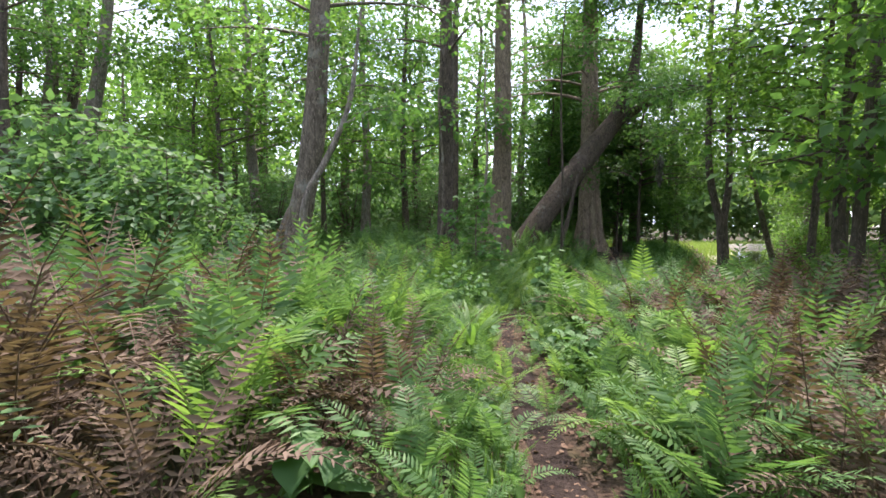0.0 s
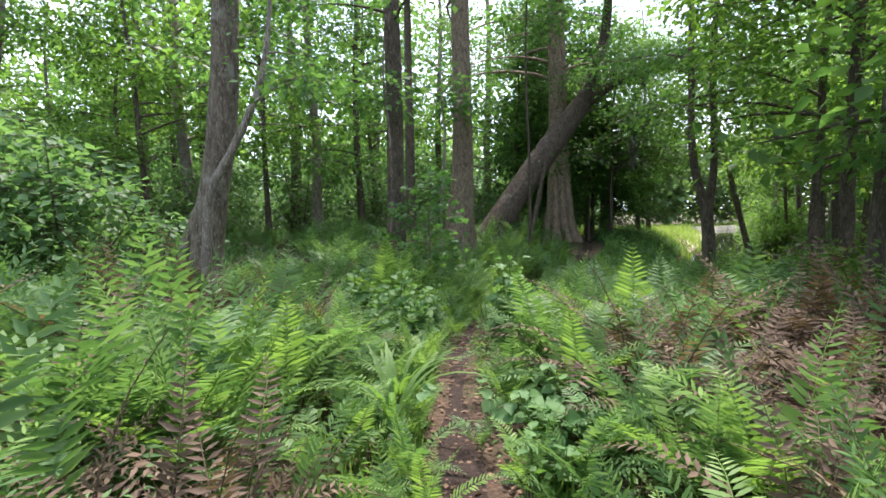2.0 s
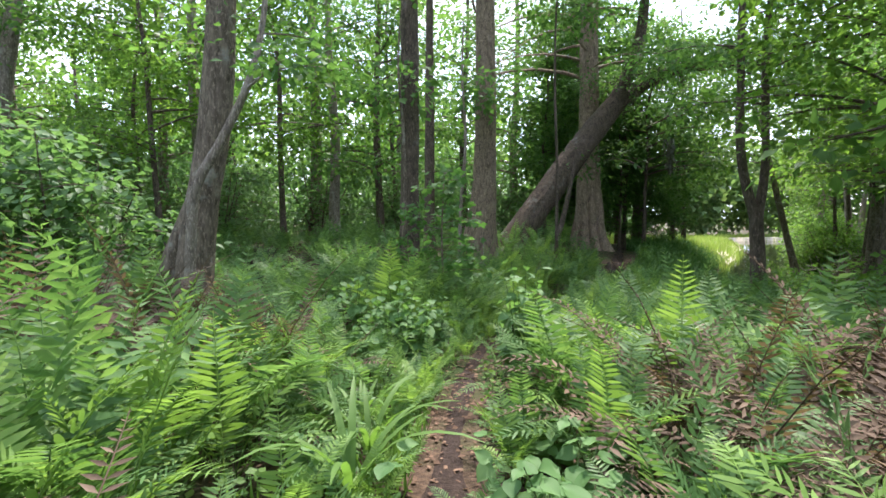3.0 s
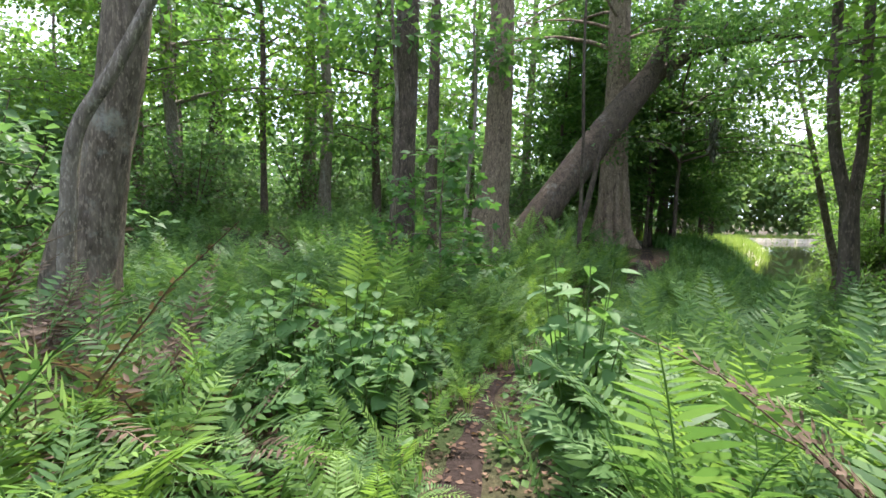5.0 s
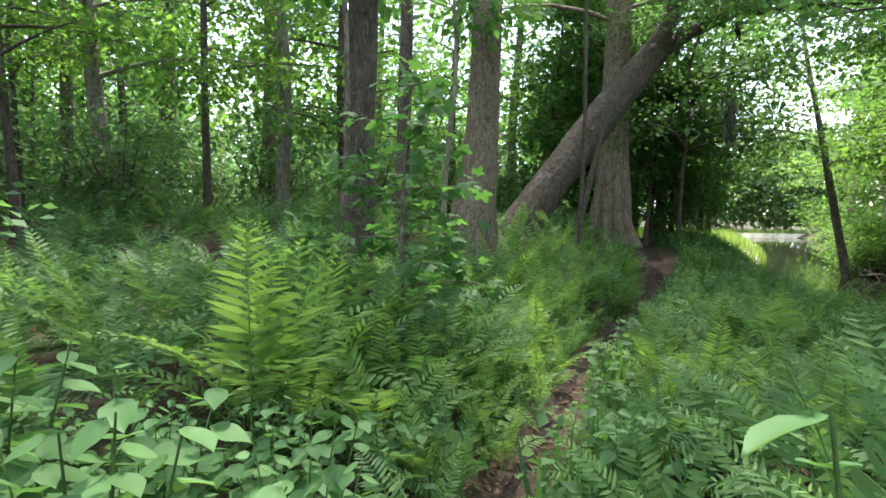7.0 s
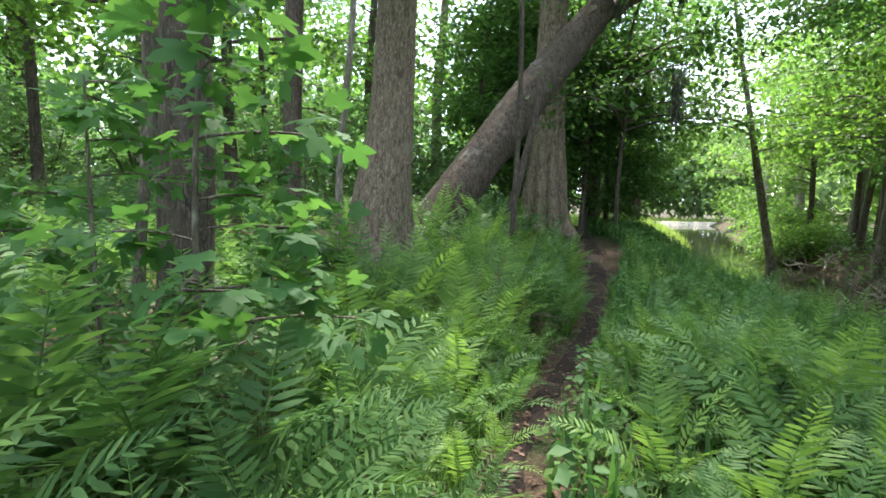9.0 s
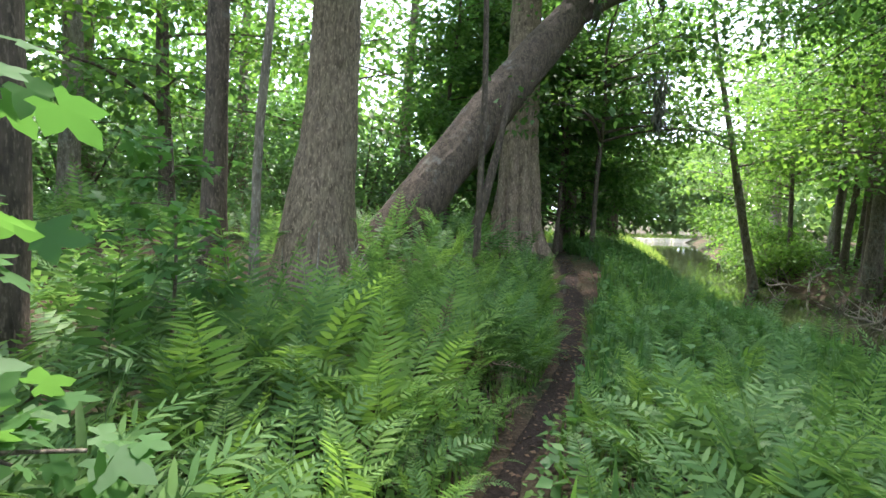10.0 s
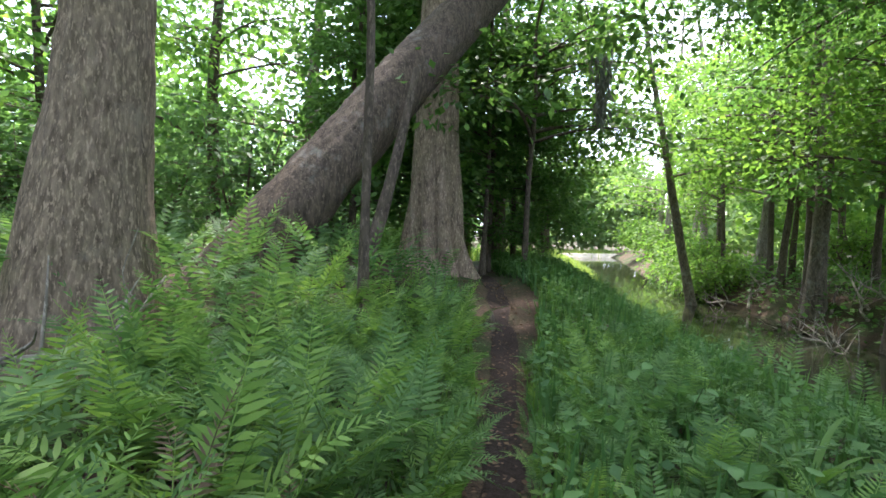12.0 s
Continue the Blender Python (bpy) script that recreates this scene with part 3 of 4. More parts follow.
stands_broad = [(-10.5, 24.0), (-5.0, 27.0), (-16.5, 24.0), (-21, 19.0), (-1.5, 31), (4.5, 30), (-25, 28), across(24, 10), across(27, 6), across(20, 6), (9.6, 26.5), (7.6, 28.5), (-8, -6), (12, -5)]
stands_slim = [(-17, 21.0), (-1.6, 22.5), (-11, 28), (-18.5, 31), (1.8, 27.5), (-30, 24), across(19.5, 8), across(28, 8), across(22.6, 1.2), (7.4, 6.0), (-3, -9), across(15, 5)]
stands_pale = [across(38, 1.5), across(46, 3), across(34, 3), across(42, 5), (-7.2, 20.5), (-19, 26.5), across(29, 4), (5, -9), across(21, 12)]
stands_young = [(-7.4, 17.8), (-9.8, 21.0), (-4.6, 20.3), (-14, 27), (-1.2, 25.5), across(18.2, 0.9), across(19.4, 3), across(22.4, 3.6), across(25.5, 3.2), across(27.5, 1.2), across(30.5, 2.5), across(12.5, 1.5), across(8.5, 1.2), across(15, 2.2), (-20, 15), (6.8, 8.6), (7.4, 10.6), (6.8, 4.8), (11.8, 27.8), (13.6, 30.5)]
spots = [stands_broad, stands_slim, stands_pale, stands_young]
for k, (nm, trunk, bark, leaf, label, count, low, high, length, per, size, spread) in enumerate(kinds):
    for j, (x, y) in enumerate(spots[k]):
        q = np.random.default_rng(100 * k + j)
        m = on_ground(x, y, float(q.uniform(0, 360)), float(q.uniform(0.88, 1.15)))
        if j == 0:
            master = tree(nm, m, trunk, bark, leaf, label, count, low, high, length, per, size, spread, seed=40 + k, group="woodland trees", sides=12, relief=0.01, tube_n=18)
        else:
            copy_thing(master, m)

# tall bare-stemmed trees that show between the leaves
def stem_tree(x, y, r0, lean, bark, label, seed, h=13.0, low=6.0, leaf=M_LEAF, boughs=12, reach=3.0):
    tree("woodland_tree", on_ground(x, y), straight(h, r0, lean, 0.12, seed, 1.35), bark, leaf, label, boughs, low, h - 1.5, reach, 30, 0.17, 0.5, seed=seed, sides=20, tube_n=40, relief=0.012, group="bare-stemmed trees")


stem_tree(-13.7, 16.0, 0.36, (0.05, 0.0), M_BARK_DARK, "thick dark-barked woodland tree trunk", 301)
stem_tree(-15.4, 20.0, 0.36, (0.06, 0.0), M_BARK, "broad grey woodland tree trunk", 302)
stem_tree(-15.7, 20.9, 0.26, (0.19, 0.0), M_BARK_DARK, "dark slanting woodland tree trunk", 303)
stem_tree(-12.8, 18.0, 0.33, (0.17, 0.0), M_BARK_PALE, "pale slanting tree trunk with light bark", 304)
stem_tree(-10.3, 30.0, 0.42, (0.0, 0.0), M_BARK_LEAN, "broad brown trunk rising far behind the shrubs", 305, 17.0, 9.0)
stem_tree(-5.0, 26.0, 0.22, (0.02, 0.0), M_BARK, "slim grey woodland tree trunk", 306)
stem_tree(-3.25, 22.0, 0.22, (0.01, 0.0), M_BARK_PALE, "slim pale tree trunk with blotched bark", 307)
stem_tree(0.35, 17.8, 0.17, (0.012, 0.0), M_BARK_DARK, "slender dark tree beside the massive trunk", 308, 13.0, 8.0, M_LEAF, 8, 2.2)
stem_tree(1.15, 15.8, 0.055, (0.03, 0.0), M_BARK_PALE, "thin pale dead-looking stem by the path", 309, 6.5, 4.5, M_LEAF, 2, 0.7)
stem_tree(3.95, 17.35, 0.05, (0.0, 0.0), M_BARK_DARK, "thin upright dark sapling before the leaning trunk", 316, 9.0, 7.0, M_LEAF, 3, 1.0)
stem_tree(-0.12, 13.0, 0.045, (0.03, 0.0), M_BARK, "thin brown sapling stem among the ferns", 317, 6.0, 4.2, M_LEAF, 2, 0.7)
# the slim tree that leans over the river from the far bank
stem_tree(16.9, 26.2, 0.17, (-0.26, 0.02), M_BARK, "slim tree leaning from the far bank over the river", 310, 11.0, 4.5, M_LEAF_LIME)
stem_tree(*across(22.2, 1.0), 0.24, (0.0, 0.0), M_BARK, "upright grey tree on the far river bank", 311, 12.0, 4.0, M_LEAF_LIME)
stem_tree(*across(19.3, 0.5), 0.26, (0.02, 0.0), M_BARK_DARK, "dark upright tree at the far bank's edge", 312, 12.0, 3.5, M_LEAF_LIME)
stem_tree(*across(24.3, 1.6), 0.12, (0.05, 0.0), M_BARK_DARK, "thin dark tree on the far river bank", 313, 9.0, 3.0, M_LEAF_LIME)
stem_tree(*across(26.0, 2.6), 0.11, (-0.04, 0.0), M_BARK_DARK, "thin dark tree on the far river bank", 314, 9.0, 3.0, M_LEAF_LIME)
stem_tree(8.35, 22.4, 0.07, (0.02, 0.0), M_BARK_DARK, "thin dark sapling beside the riverside path", 315, 6.5, 2.6, M_LEAF_DARK)

# leafy shrubs of the understorey
def shrub(at, leaf, label, h=2.6, wide=1.5, seed=1, size=0.15, stems=6, shape=LEAF_SMALL, per=13, group="understorey shrubs", spread=0.3):
    r = np.random.default_rng(seed)
    t = thing("shrub", at, label, "shrub", group)
    tips = []
    for i in range(stems):
        az = 2 * math.pi * i / stems + r.uniform(-0.4, 0.4)
        d = np.array([math.cos(az), math.sin(az)]) * wide * r.uniform(0.25, 0.75)
        hh = h * r.uniform(0.7, 1.05)
        line = [(0.1 * d[0], 0.1 * d[1], -0.1, 0.035), (0.35 * d[0], 0.35 * d[1], hh * 0.35, 0.026), (0.8 * d[0], 0.8 * d[1], hh * 0.75, 0.016), (d[0], d[1], hh, 0.006)]
        twigs, tp = branch_set(r, line, 7, 0.12 * hh, hh, wide * 0.75, 0.3, 0.3, 4, 0.03)
        part("stem", np_mesh("stem", *joined([tube(line, 5, 7)] + twigs), M_BARK_DARK, True), t)
        tips.append(tp)
    part("foliage", np_mesh("foliage", *foliage(r, np.concatenate(tips), per, size, spread, shape), leaf), t)
    return t


shrub_a = shrub(on_ground(-6.3, 12.2), M_SHRUB, "broad dense shrub with dull green leaves behind the ferns", 3.2, 2.1, 1, 0.19, 7)
shrub_b = shrub(on_ground(-6.4, 19.6), M_SHRUB, "leafy green understorey shrub in shade", 2.6, 1.6, 2, 0.14, 6)
shrub_c = shrub(on_ground(*across(27.0, 0.6)), M_LEAF_LIME, "bright green bush at the water's edge", 1.6, 1.3, 3, 0.13, 6)
for i, (x, y, s) in enumerate([(-8.4, 13.2, 1.25), (-11.0, 15.5, 1.4), (-14.5, 14.0, 1.2), (-10.5, 19.0, 1.1), (-17, 18, 1.4)]):
    copy_thing(shrub_a, on_ground(x, y, 55 * i, s))
for i, (x, y, s) in enumerate([(-0.9, 23.5, 1.0), (-8, 22.5, 1.1), (2.6, 25, 1.2), (-4.5, 25, 1.3), (5.2, 27.5, 1.2), (-12.5, 23.5, 1.2), (0.3, 28.5, 1.3), (-8.5, 28, 1.3), (8.0, 30, 1.1)]):
    copy_thing(shrub_b, on_ground(x, y, 80 * i, s))
for i, (x, y, s) in enumerate([(*across(28.6, 1.0), 1.1), (*across(30.5, 0.8), 1.2), (*across(33.5, 1.0), 1.3), (*across(38, 1.5), 1.5), (*across(46, 2), 1.8), (*across(14.5, 1), 1.2), (*across(18.5, 4), 1.3), (*across(16, 5), 1.3), (*across(24, 5), 1.3), (*across(6.5, 1), 1.3), (*across(10.5, 1), 1.3), (7.0, 7.4, 0.9), (6.9, 9.6, 0.8), (7.0, 3.6, 0.9), (7.3, 12.6, 0.6)]):
    copy_thing(shrub_c, on_ground(x, y, 65 * i, s))

# distant woods on all sides, and the sunlit wood across the river bend, haze tinted into their green
def woods(name, spots, label, leaf, r, per=260, size=0.55):
    pos = []
    for x, y, h, wd in spots:
        n = per
        p = r.normal(0, 1, (n, 3))
        p = unit(p) * (r.uniform(0.35, 1, (n, 1)) ** 0.5) * np.array([wd, wd, h * 0.5])
        p += np.array([x, y, h * 0.5])
        p[:, :2] += r.normal(0, 0.4, (n, 2))
        pos.append(p)
    pos = np.concatenate(pos)
    n = len(pos)
    pos[:, 2] += ground_z(pos[:, 0], pos[:, 1])
    V, F = scatter(LEAF_SMALL, pos, r.normal(0, 1, (n, 3)) + np.array([0, 0, -0.3]), np.array([0, 0, 1.0]) + r.normal(0, 0.6, (n, 3)), size * r.uniform(0.6, 1.4, n))
    return tagged(new(name, np_mesh(name, V, F, leaf)), label, "woods", kind="stuff")


r = np.random.default_rng(77)
far_spots = []
for i in range(150):
    a = 2 * math.pi * i / 150 + r.normal(0, 0.01)
    d = r.uniform(52, 66)
    x, y = 4 + d * math.sin(a), 12 + d * math.cos(a)
    if -3 < x - shore_x(y) < 14 and y > 20:
        continue
    far_spots.append((x, y, r.uniform(10, 17), r.uniform(3, 4.5)))
woods("far_woods", far_spots, "distant green wood closing the view on all sides, haze in its colour", M_FAR_HAZE, r, 400, 0.85)
near_spots = []
for i in range(150):
    a, d = r.uniform(0, 2 * math.pi), r.uniform(36, 50)
    x, y = 3 + d * math.sin(a), 14 + d * math.cos(a)
    if y > 20 and -17 < x - shore_x(y) < 12:
        continue
    near_spots.append((x, y, r.uniform(13, 23), r.uniform(2.6, 3.8)))
woods("middle_woods", near_spots, "sunlit green wood behind the nearer trunks", M_LEAF_LIME, r, 620, 0.66)
low_spots = []
for i in range(70):
    a, d = r.uniform(-1.35, 0.5), r.uniform(24, 35)
    x, y = 1 + d * math.sin(a), 10 + d * math.cos(a)
    if x > shore_x(y) - 9:
        continue
    low_spots.append((x, y, r.uniform(4, 7.5), r.uniform(2.2, 3.2)))
woods("understorey_thicket", low_spots, "hazy green thicket between the farther trunks", M_SHRUB, r, 430, 0.36)
bend = [(16 + 3.4 * i + r.normal(0, 1.2), 72 + r.normal(0, 3) - 0.4 * i, r.uniform(9, 14), r.uniform(3, 4.2)) for i in range(22)]
woods("far_riverside_wood", bend, "sunlit green wood across the river's bend, paled by haze in its colour", M_FAR_HAZE, r, 1500, 0.72)


# ---- ferns ----
def frond(r, pairs=18, start=78, end=8, lance=LEAF_LONG, length=1.0, wide=0.20, stalk=True):
    """A frond a metre long rising from the origin and arching towards +x."""
    n = 15
    ang = np.radians(np.linspace(start, end, n) + r.normal(0, 2.5, n))
    seg = length / (n - 1)
    C = np.zeros((n, 3))
    C[1:, 0], C[1:, 2] = np.cumsum(np.cos(ang[:-1]) * seg), np.cumsum(np.sin(ang[:-1]) * seg)
    C[:, 1] = 0.04 * np.sin(np.linspace(0, 2.5, n)) * r.normal(0, 1)
    u = np.linspace(0.24, 0.985, pairs)
    prof = wide * np.clip(np.sin(np.pi * (0.18 + 0.80 * (u - 0.24) / 0.75)) ** 0.75, 0.08, 1) * np.interp(u, [0.24, 0.4, 1], [0.8, 1, 0.62])
    P = np.stack([np.interp(u * (n - 1), np.arange(n), C[:, k]) for k in range(3)], -1)
    T = np.stack([np.interp(u * (n - 1), np.arange(n), np.gradient(C[:, k])) for k in range(3)], -1)
    T = unit(T)
    N = np.stack([-T[:, 2], 0 * u, T[:, 0]], -1)
    out = []
    fwd = np.interp(u, [0.24, 1], [0.15, 0.7])[:, None]
    for sgn in (-1, 1):
        side = np.array([0, sgn, 0])[None]
        along = side + T * (fwd + r.normal(0, 0.09, (pairs, 1))) + N * (0.06 + r.normal(0, 0.08, (pairs, 1)))
        out.append(scatter(lance, P, along, N + r.normal(0, 0.12, (pairs, 3)), prof * r.uniform(0.88, 1.08, pairs)))
    if stalk:
        rad = np.linspace(0.006, 0.0015, 5)[:, None]
        V, F = tube(np.c_[C[[0, 3, 7, 11, 14]], rad], 3)
        F = np.concatenate([F[:, [0, 1, 2]], F[:, [0, 2, 3]]])
        out.append((V, F))
    return joined(out)


LANCE_FAR = (np.array([(0, 0, 0), (-0.13, 0.40, 0.02), (0, 1, -0.06), (0.13, 0.40, 0.02)]), np.array([(0, 2, 1), (0, 3, 2)]))
fr = np.random.default_rng(5)
ARCS = [(87, 40), (85, 12), (82, -12), (76, -38), (88, 58), (83, -2)]
FROND_FAR = [frond(fr, 12, a, b, LANCE_FAR, wide=0.155, stalk=False) for a, b in ARCS]
DEAD_ARCS = [(84, -40), (78, -75), (84, 10), (72, -30), (88, 45)]
FROND_DEAD = [frond(fr, 20, a, b, LANCE_FAR, wide=0.105) for a, b in DEAD_ARCS]
FROND_CURLED = [frond(fr, 24, a, b, wide=0.11) for a, b in DEAD_ARCS]
FROND_MID = [frond(fr, 17, a, b, LANCE_FAR, wide=0.17, stalk=False) for a, b in ARCS]
FROND_NEAR = [frond(fr, 22, a, b, wide=0.17) for a, b in ARCS]


HERBS = [(0.15, 8.15, 0.75), (-0.4, 8.6, 0.6), (-0.95, 9.0, 0.55), (0.35, 9.2, 0.65), (1.45, 7.3, 0.42), (1.3, 4.95, 0.45), (-0.7, 2.6, 0.42), (-0.55, 2.0, 0.5), (2.3, 9.2, 0.4), (-0.35, 9.7, 0.4)]
WITHERED = [(-2.6, 3.0, 0.6), (-1.0, 2.2, 0.5), (2.9, 4.6, 0.8), (3.0, 14.0, 0.5), (-2.3, 4.0, 0.7), (-1.95, 2.9, 0.6), (4.0, 5.5, 1.4), (2.1, 2.7, 0.8), (2.2, 5.6, 0.6), (-1.8, 7.3, 1.1), (3.4, 3.6, 1.0), (-0.6, 3.4, 0.5)]


def clear(x, y, gap):
    """Away from the path, the water, the trunks and the herbs."""
    ok = (np.abs(x - path_x(y)) > np.maximum(gap, path_half(y))) & (x < shore_x(y) - 1.2) & (walk_gap(x, y) > 0.26)
    for tx, ty, rr in [(1.78, 17.0, 0.62), (2.35, 18.5, 0.45), (6.1, 21.8, 0.75), (0.05, 13.8, 0.35), (-2.98, 10.4, 0.45), (-2.62, 9.5, 0.12)] + HERBS:
        ok &= np.hypot(x - tx, y - ty) > rr
    return ok


def withered(x, y):
    """How much of the bed is dead, by place."""
    v = 0.05 + 0 * np.asarray(x, float)
    for tx, ty, rr in WITHERED:
        v = np.maximum(v, 0.85 * np.exp(-((x - tx) ** 2 + (y - ty) ** 2) / rr**2))
    return v


def tall(x, y):
    """How high the ferns grow, by place: highest where the walk begins, low beside the path and on the bank."""
    x, y = np.asarray(x, float), np.asarray(y, float)
    d = x - path_x(y)
    left = np.interp(d, [-3, -1, 0, 1, 3], [1.18, 1.0, 0.95, 0.95, 0.9])
    low = np.minimum(1.0, np.interp(np.minimum(np.abs(d), walk_gap(x, y) + 0.1), [0.25, 0.5, 1.0], [0.42, 0.72, 1.05]))
    right = np.where(d > 0, np.interp(y, [9, 12.5, 14, 30], [1, 0.88, 0.72, 0.68]), 1.0)
    return left * low * right * np.interp(y, [0, 3, 6, 9, 13, 17, 20, 24], [0.95, 1.05, 1.08, 1.05, 0.95, 0.92, 0.85, 0.75]) * (0.72 + 0.5 * smooth_noise(x * 0.8, y * 0.8, 31)) * (1 - 0.35 * np.exp(-((x - 1.4) ** 2 + (y - 15.6) ** 2) / 1.4))


def fern_bed(name, n, x0, x1, y0, y1, gap, shapes, per, mat, label, seed, scale=1.0, keep=None):
    r = np.random.default_rng(seed)
    x, y = r.uniform(x0, x1, n), r.uniform(y0, y1, n)
    ok = clear(x, y, gap)
    if keep is not None:
        ok &= keep(x, y)
    x, y = x[ok], y[ok]
    x, y = np.repeat(x, per), np.repeat(y, per)
    k = len(x)
    which = r.integers(0, len(shapes), k)
    az = r.uniform(0, 2 * math.pi, k)
    s = tall(x, y) * r.uniform(0.65, 1.2, k) * scale
    out = []
    for i, shp in enumerate(shapes):
        c = which == i
        p = np.stack([x[c] + 0.05 * np.cos(az[c]), y[c] + 0.05 * np.sin(az[c]), ground_z(x[c], y[c]) - 0.02], -1)
        out.append(turned(shp, p, az[c], s[c], r.normal(0, 0.12, c.sum()), r.normal(0, 0.12, c.sum())))
    V, F = joined(out)
    return tagged(new(name, np_mesh(name, V, F, mat)), label, "ferns", kind="stuff")


def aside(x, y):
    return np.abs(x - path_x(y))


def alive(x, y):
    return smooth_noise(x * 31, y * 31, 3) > 1.1 * withered(x, y)


fern_bed("fern_bed", 760, -2.5, 6.5, 1.8, 17.0, 0.2, FROND_NEAR, 5, M_FERN, "dense waist-high bed of green ferns beside the path", 50, 0.88, lambda x, y: (aside(x, y) < 1.8) & alive(x, y))
fern_bed("middle_fern_bed", 1100, -6.0, 8.0, 1.9, 20.0, 0.42, FROND_MID, 5, M_FERN, "thick bed of green ferns under the trees", 53, 1.06, lambda x, y: (aside(x, y) >= 1.6) & alive(x, y) & ((y < 12.5) | (smooth_noise(x * 41, y * 41, 9) > 0.38)))
# the far bed takes the darkened green, so its shade is partly painted
fern_bed("far_fern_bed", 1300, -16, 10, -4.0, 27, 0.42, FROND_FAR, 4, M_FERN_SHADE, "fern bed running back under the trees, shade put in its green", 51, 1.1, lambda x, y: (x < -5.5) | (y > 15.5) | (y < 0.6))
fern_bed("dead_fern_bed", 2300, -4.5, 6.5, 1.6, 10.5, 0.36, FROND_DEAD, 4, M_FERN_DEAD, "withered brown fern fronds tangled low in the bed", 52, 1.12, lambda x, y: smooth_noise(x * 37, y * 37, 5) < 0.9 * (withered(x, y) - 0.03))

# ferns that stand out one by one along the path
fern_label = {0: "fresh green fern with arching feathery fronds", 1: "pale yellow-green fern with upright fronds", 2: "withered brown fern with curled fronds"}
M_FERN_LIME = leaf_material("fern_lime", (0.085, 0.16, 0.036), (0.14, 0.245, 0.06), (0.21, 0.33, 0.09), 0.42, 0.42)
fern_mats = [M_FERN, M_FERN_LIME, M_FERN_DEAD]
masters = {}
for kind in range(3):
    meshes = [np_mesh("frond", *f, fern_mats[kind]) for f in (FROND_CURLED if kind == 2 else FROND_NEAR)]
    for v in range(3):
        q = np.random.default_rng(200 + 10 * kind + v)
        t = thing("fern", pose(0, -40 - v, -5), fern_label[kind], "fern", "ferns along the path")
        cnt = 6
        for i in range(cnt):
            az = 360 / cnt * i + q.uniform(-22, 22)
            part("frond", meshes[q.integers(0, len(meshes))], t, at=pose(0.03 * math.cos(radians(az)), 0.03 * math.sin(radians(az)), -0.02, q.normal(0, 6), q.normal(0, 6), az) @ Matrix.Scale(float(q.uniform(0.75, 1.1)), 4))
        masters[kind, v] = t
q = np.random.default_rng(8)
placed = []
for i in range(2400):
    if len(placed) >= 230:
        break
    y = q.uniform(1.9, 17.5)
    d = q.uniform(0.22, 2.0) * q.choice([-1, 1])
    x = float(path_x(y)) + d
    if float(walk_gap(x, y)) < 0.85 and 5.6 < y < 6.4 or not bool(clear(np.array([x]), np.array([y]), 0.22)[0]) or any((x - a) ** 2 + (y - b) ** 2 < 0.09 for a, b in placed):
        continue
    placed.append((x, y))
    brown = float(withered(x, y))
    kind = 2 if q.uniform() < brown else (1 if q.uniform() < 0.45 else 0)
    s = float(tall(x, y)) * q.uniform(0.85, 1.2)
    m = on_ground(x, y, q.uniform(0, 360), s)
    v = int(q.integers(0, 3))
    if (kind, v, 1) not in masters:
        masters[kind, v].matrix_basis = m
        masters[kind, v, 1] = True
    else:
        c = copy_thing(masters[kind, v], m)
        c.scale = (s, s, s)


# large ferns in front of the massive tree and on the bank beside the path
for i in range(200):
    if len(placed) >= 285:
        break
    left = i % 4 != 3
    y = q.uniform(13.0, 17.6) if left else q.uniform(11.2, 14.6)
    x = float(path_x(y)) + (q.uniform(-2.7, -0.4) if left else q.uniform(0.6, 2.2))
    if not bool(clear(np.array([x]), np.array([y]), 0.3)[0]) or walk_gap(x, y) < 0.75 or any((x - a) ** 2 + (y - b) ** 2 < 0.12 for a, b in placed[230:]):
        continue
    placed.append((x, y))
    s = float(tall(x, y)) * q.uniform(1.05, 1.3)
    c = copy_thing(masters[int(q.uniform() < 0.3), int(q.integers(0, 3))], on_ground(x, y, q.uniform(0, 360), s))
    c.scale = (s, s, s)

# low ferns that lean over the path
for i, (x, y, s) in enumerate([(0.75, 3.6, 0.42), (0.5, 4.1, 0.5), (0.85, 5.0, 0.42), (0.58, 6.9, 0.5), (0.72, 8.0, 0.5), (1.0, 8.6, 0.48), (1.1, 9.4, 0.5), (1.42, 9.9, 0.48), (1.62, 10.45, 0.45), (1.8, 10.8, 0.48), (2.0, 11.2, 0.45), (2.2, 11.75, 0.45), (2.75, 12.9, 0.45), (3.1, 13.6, 0.42), (1.72, 9.5, 0.36), (1.95, 10.0, 0.36), (2.2, 10.55, 0.38), (2.5, 11.1, 0.38), (2.8, 11.7, 0.4), (3.15, 12.3, 0.42), (0.33, 2.95, 0.6), (0.36, 3.7, 0.62), (0.98, 3.15, 0.5), (1.02, 4.3, 0.55), (0.4, 4.5, 0.6), (0.46, 6.5, 0.62), (1.12, 6.0, 0.55), (0.62, 7.3, 0.6), (0.95, 9.0, 0.6), (1.3, 10.2, 0.62), (2.05, 11.9, 0.6), (1.48, 10.6, 0.55), (1.72, 11.0, 0.58), (1.95, 11.45, 0.55), (2.4, 12.3, 0.6), (0.95, 9.5, 0.6)]):
    c = copy_thing(masters[i % 2, i % 3], on_ground(x, y, 71 * i, s))
    c.scale = (s, s, s)


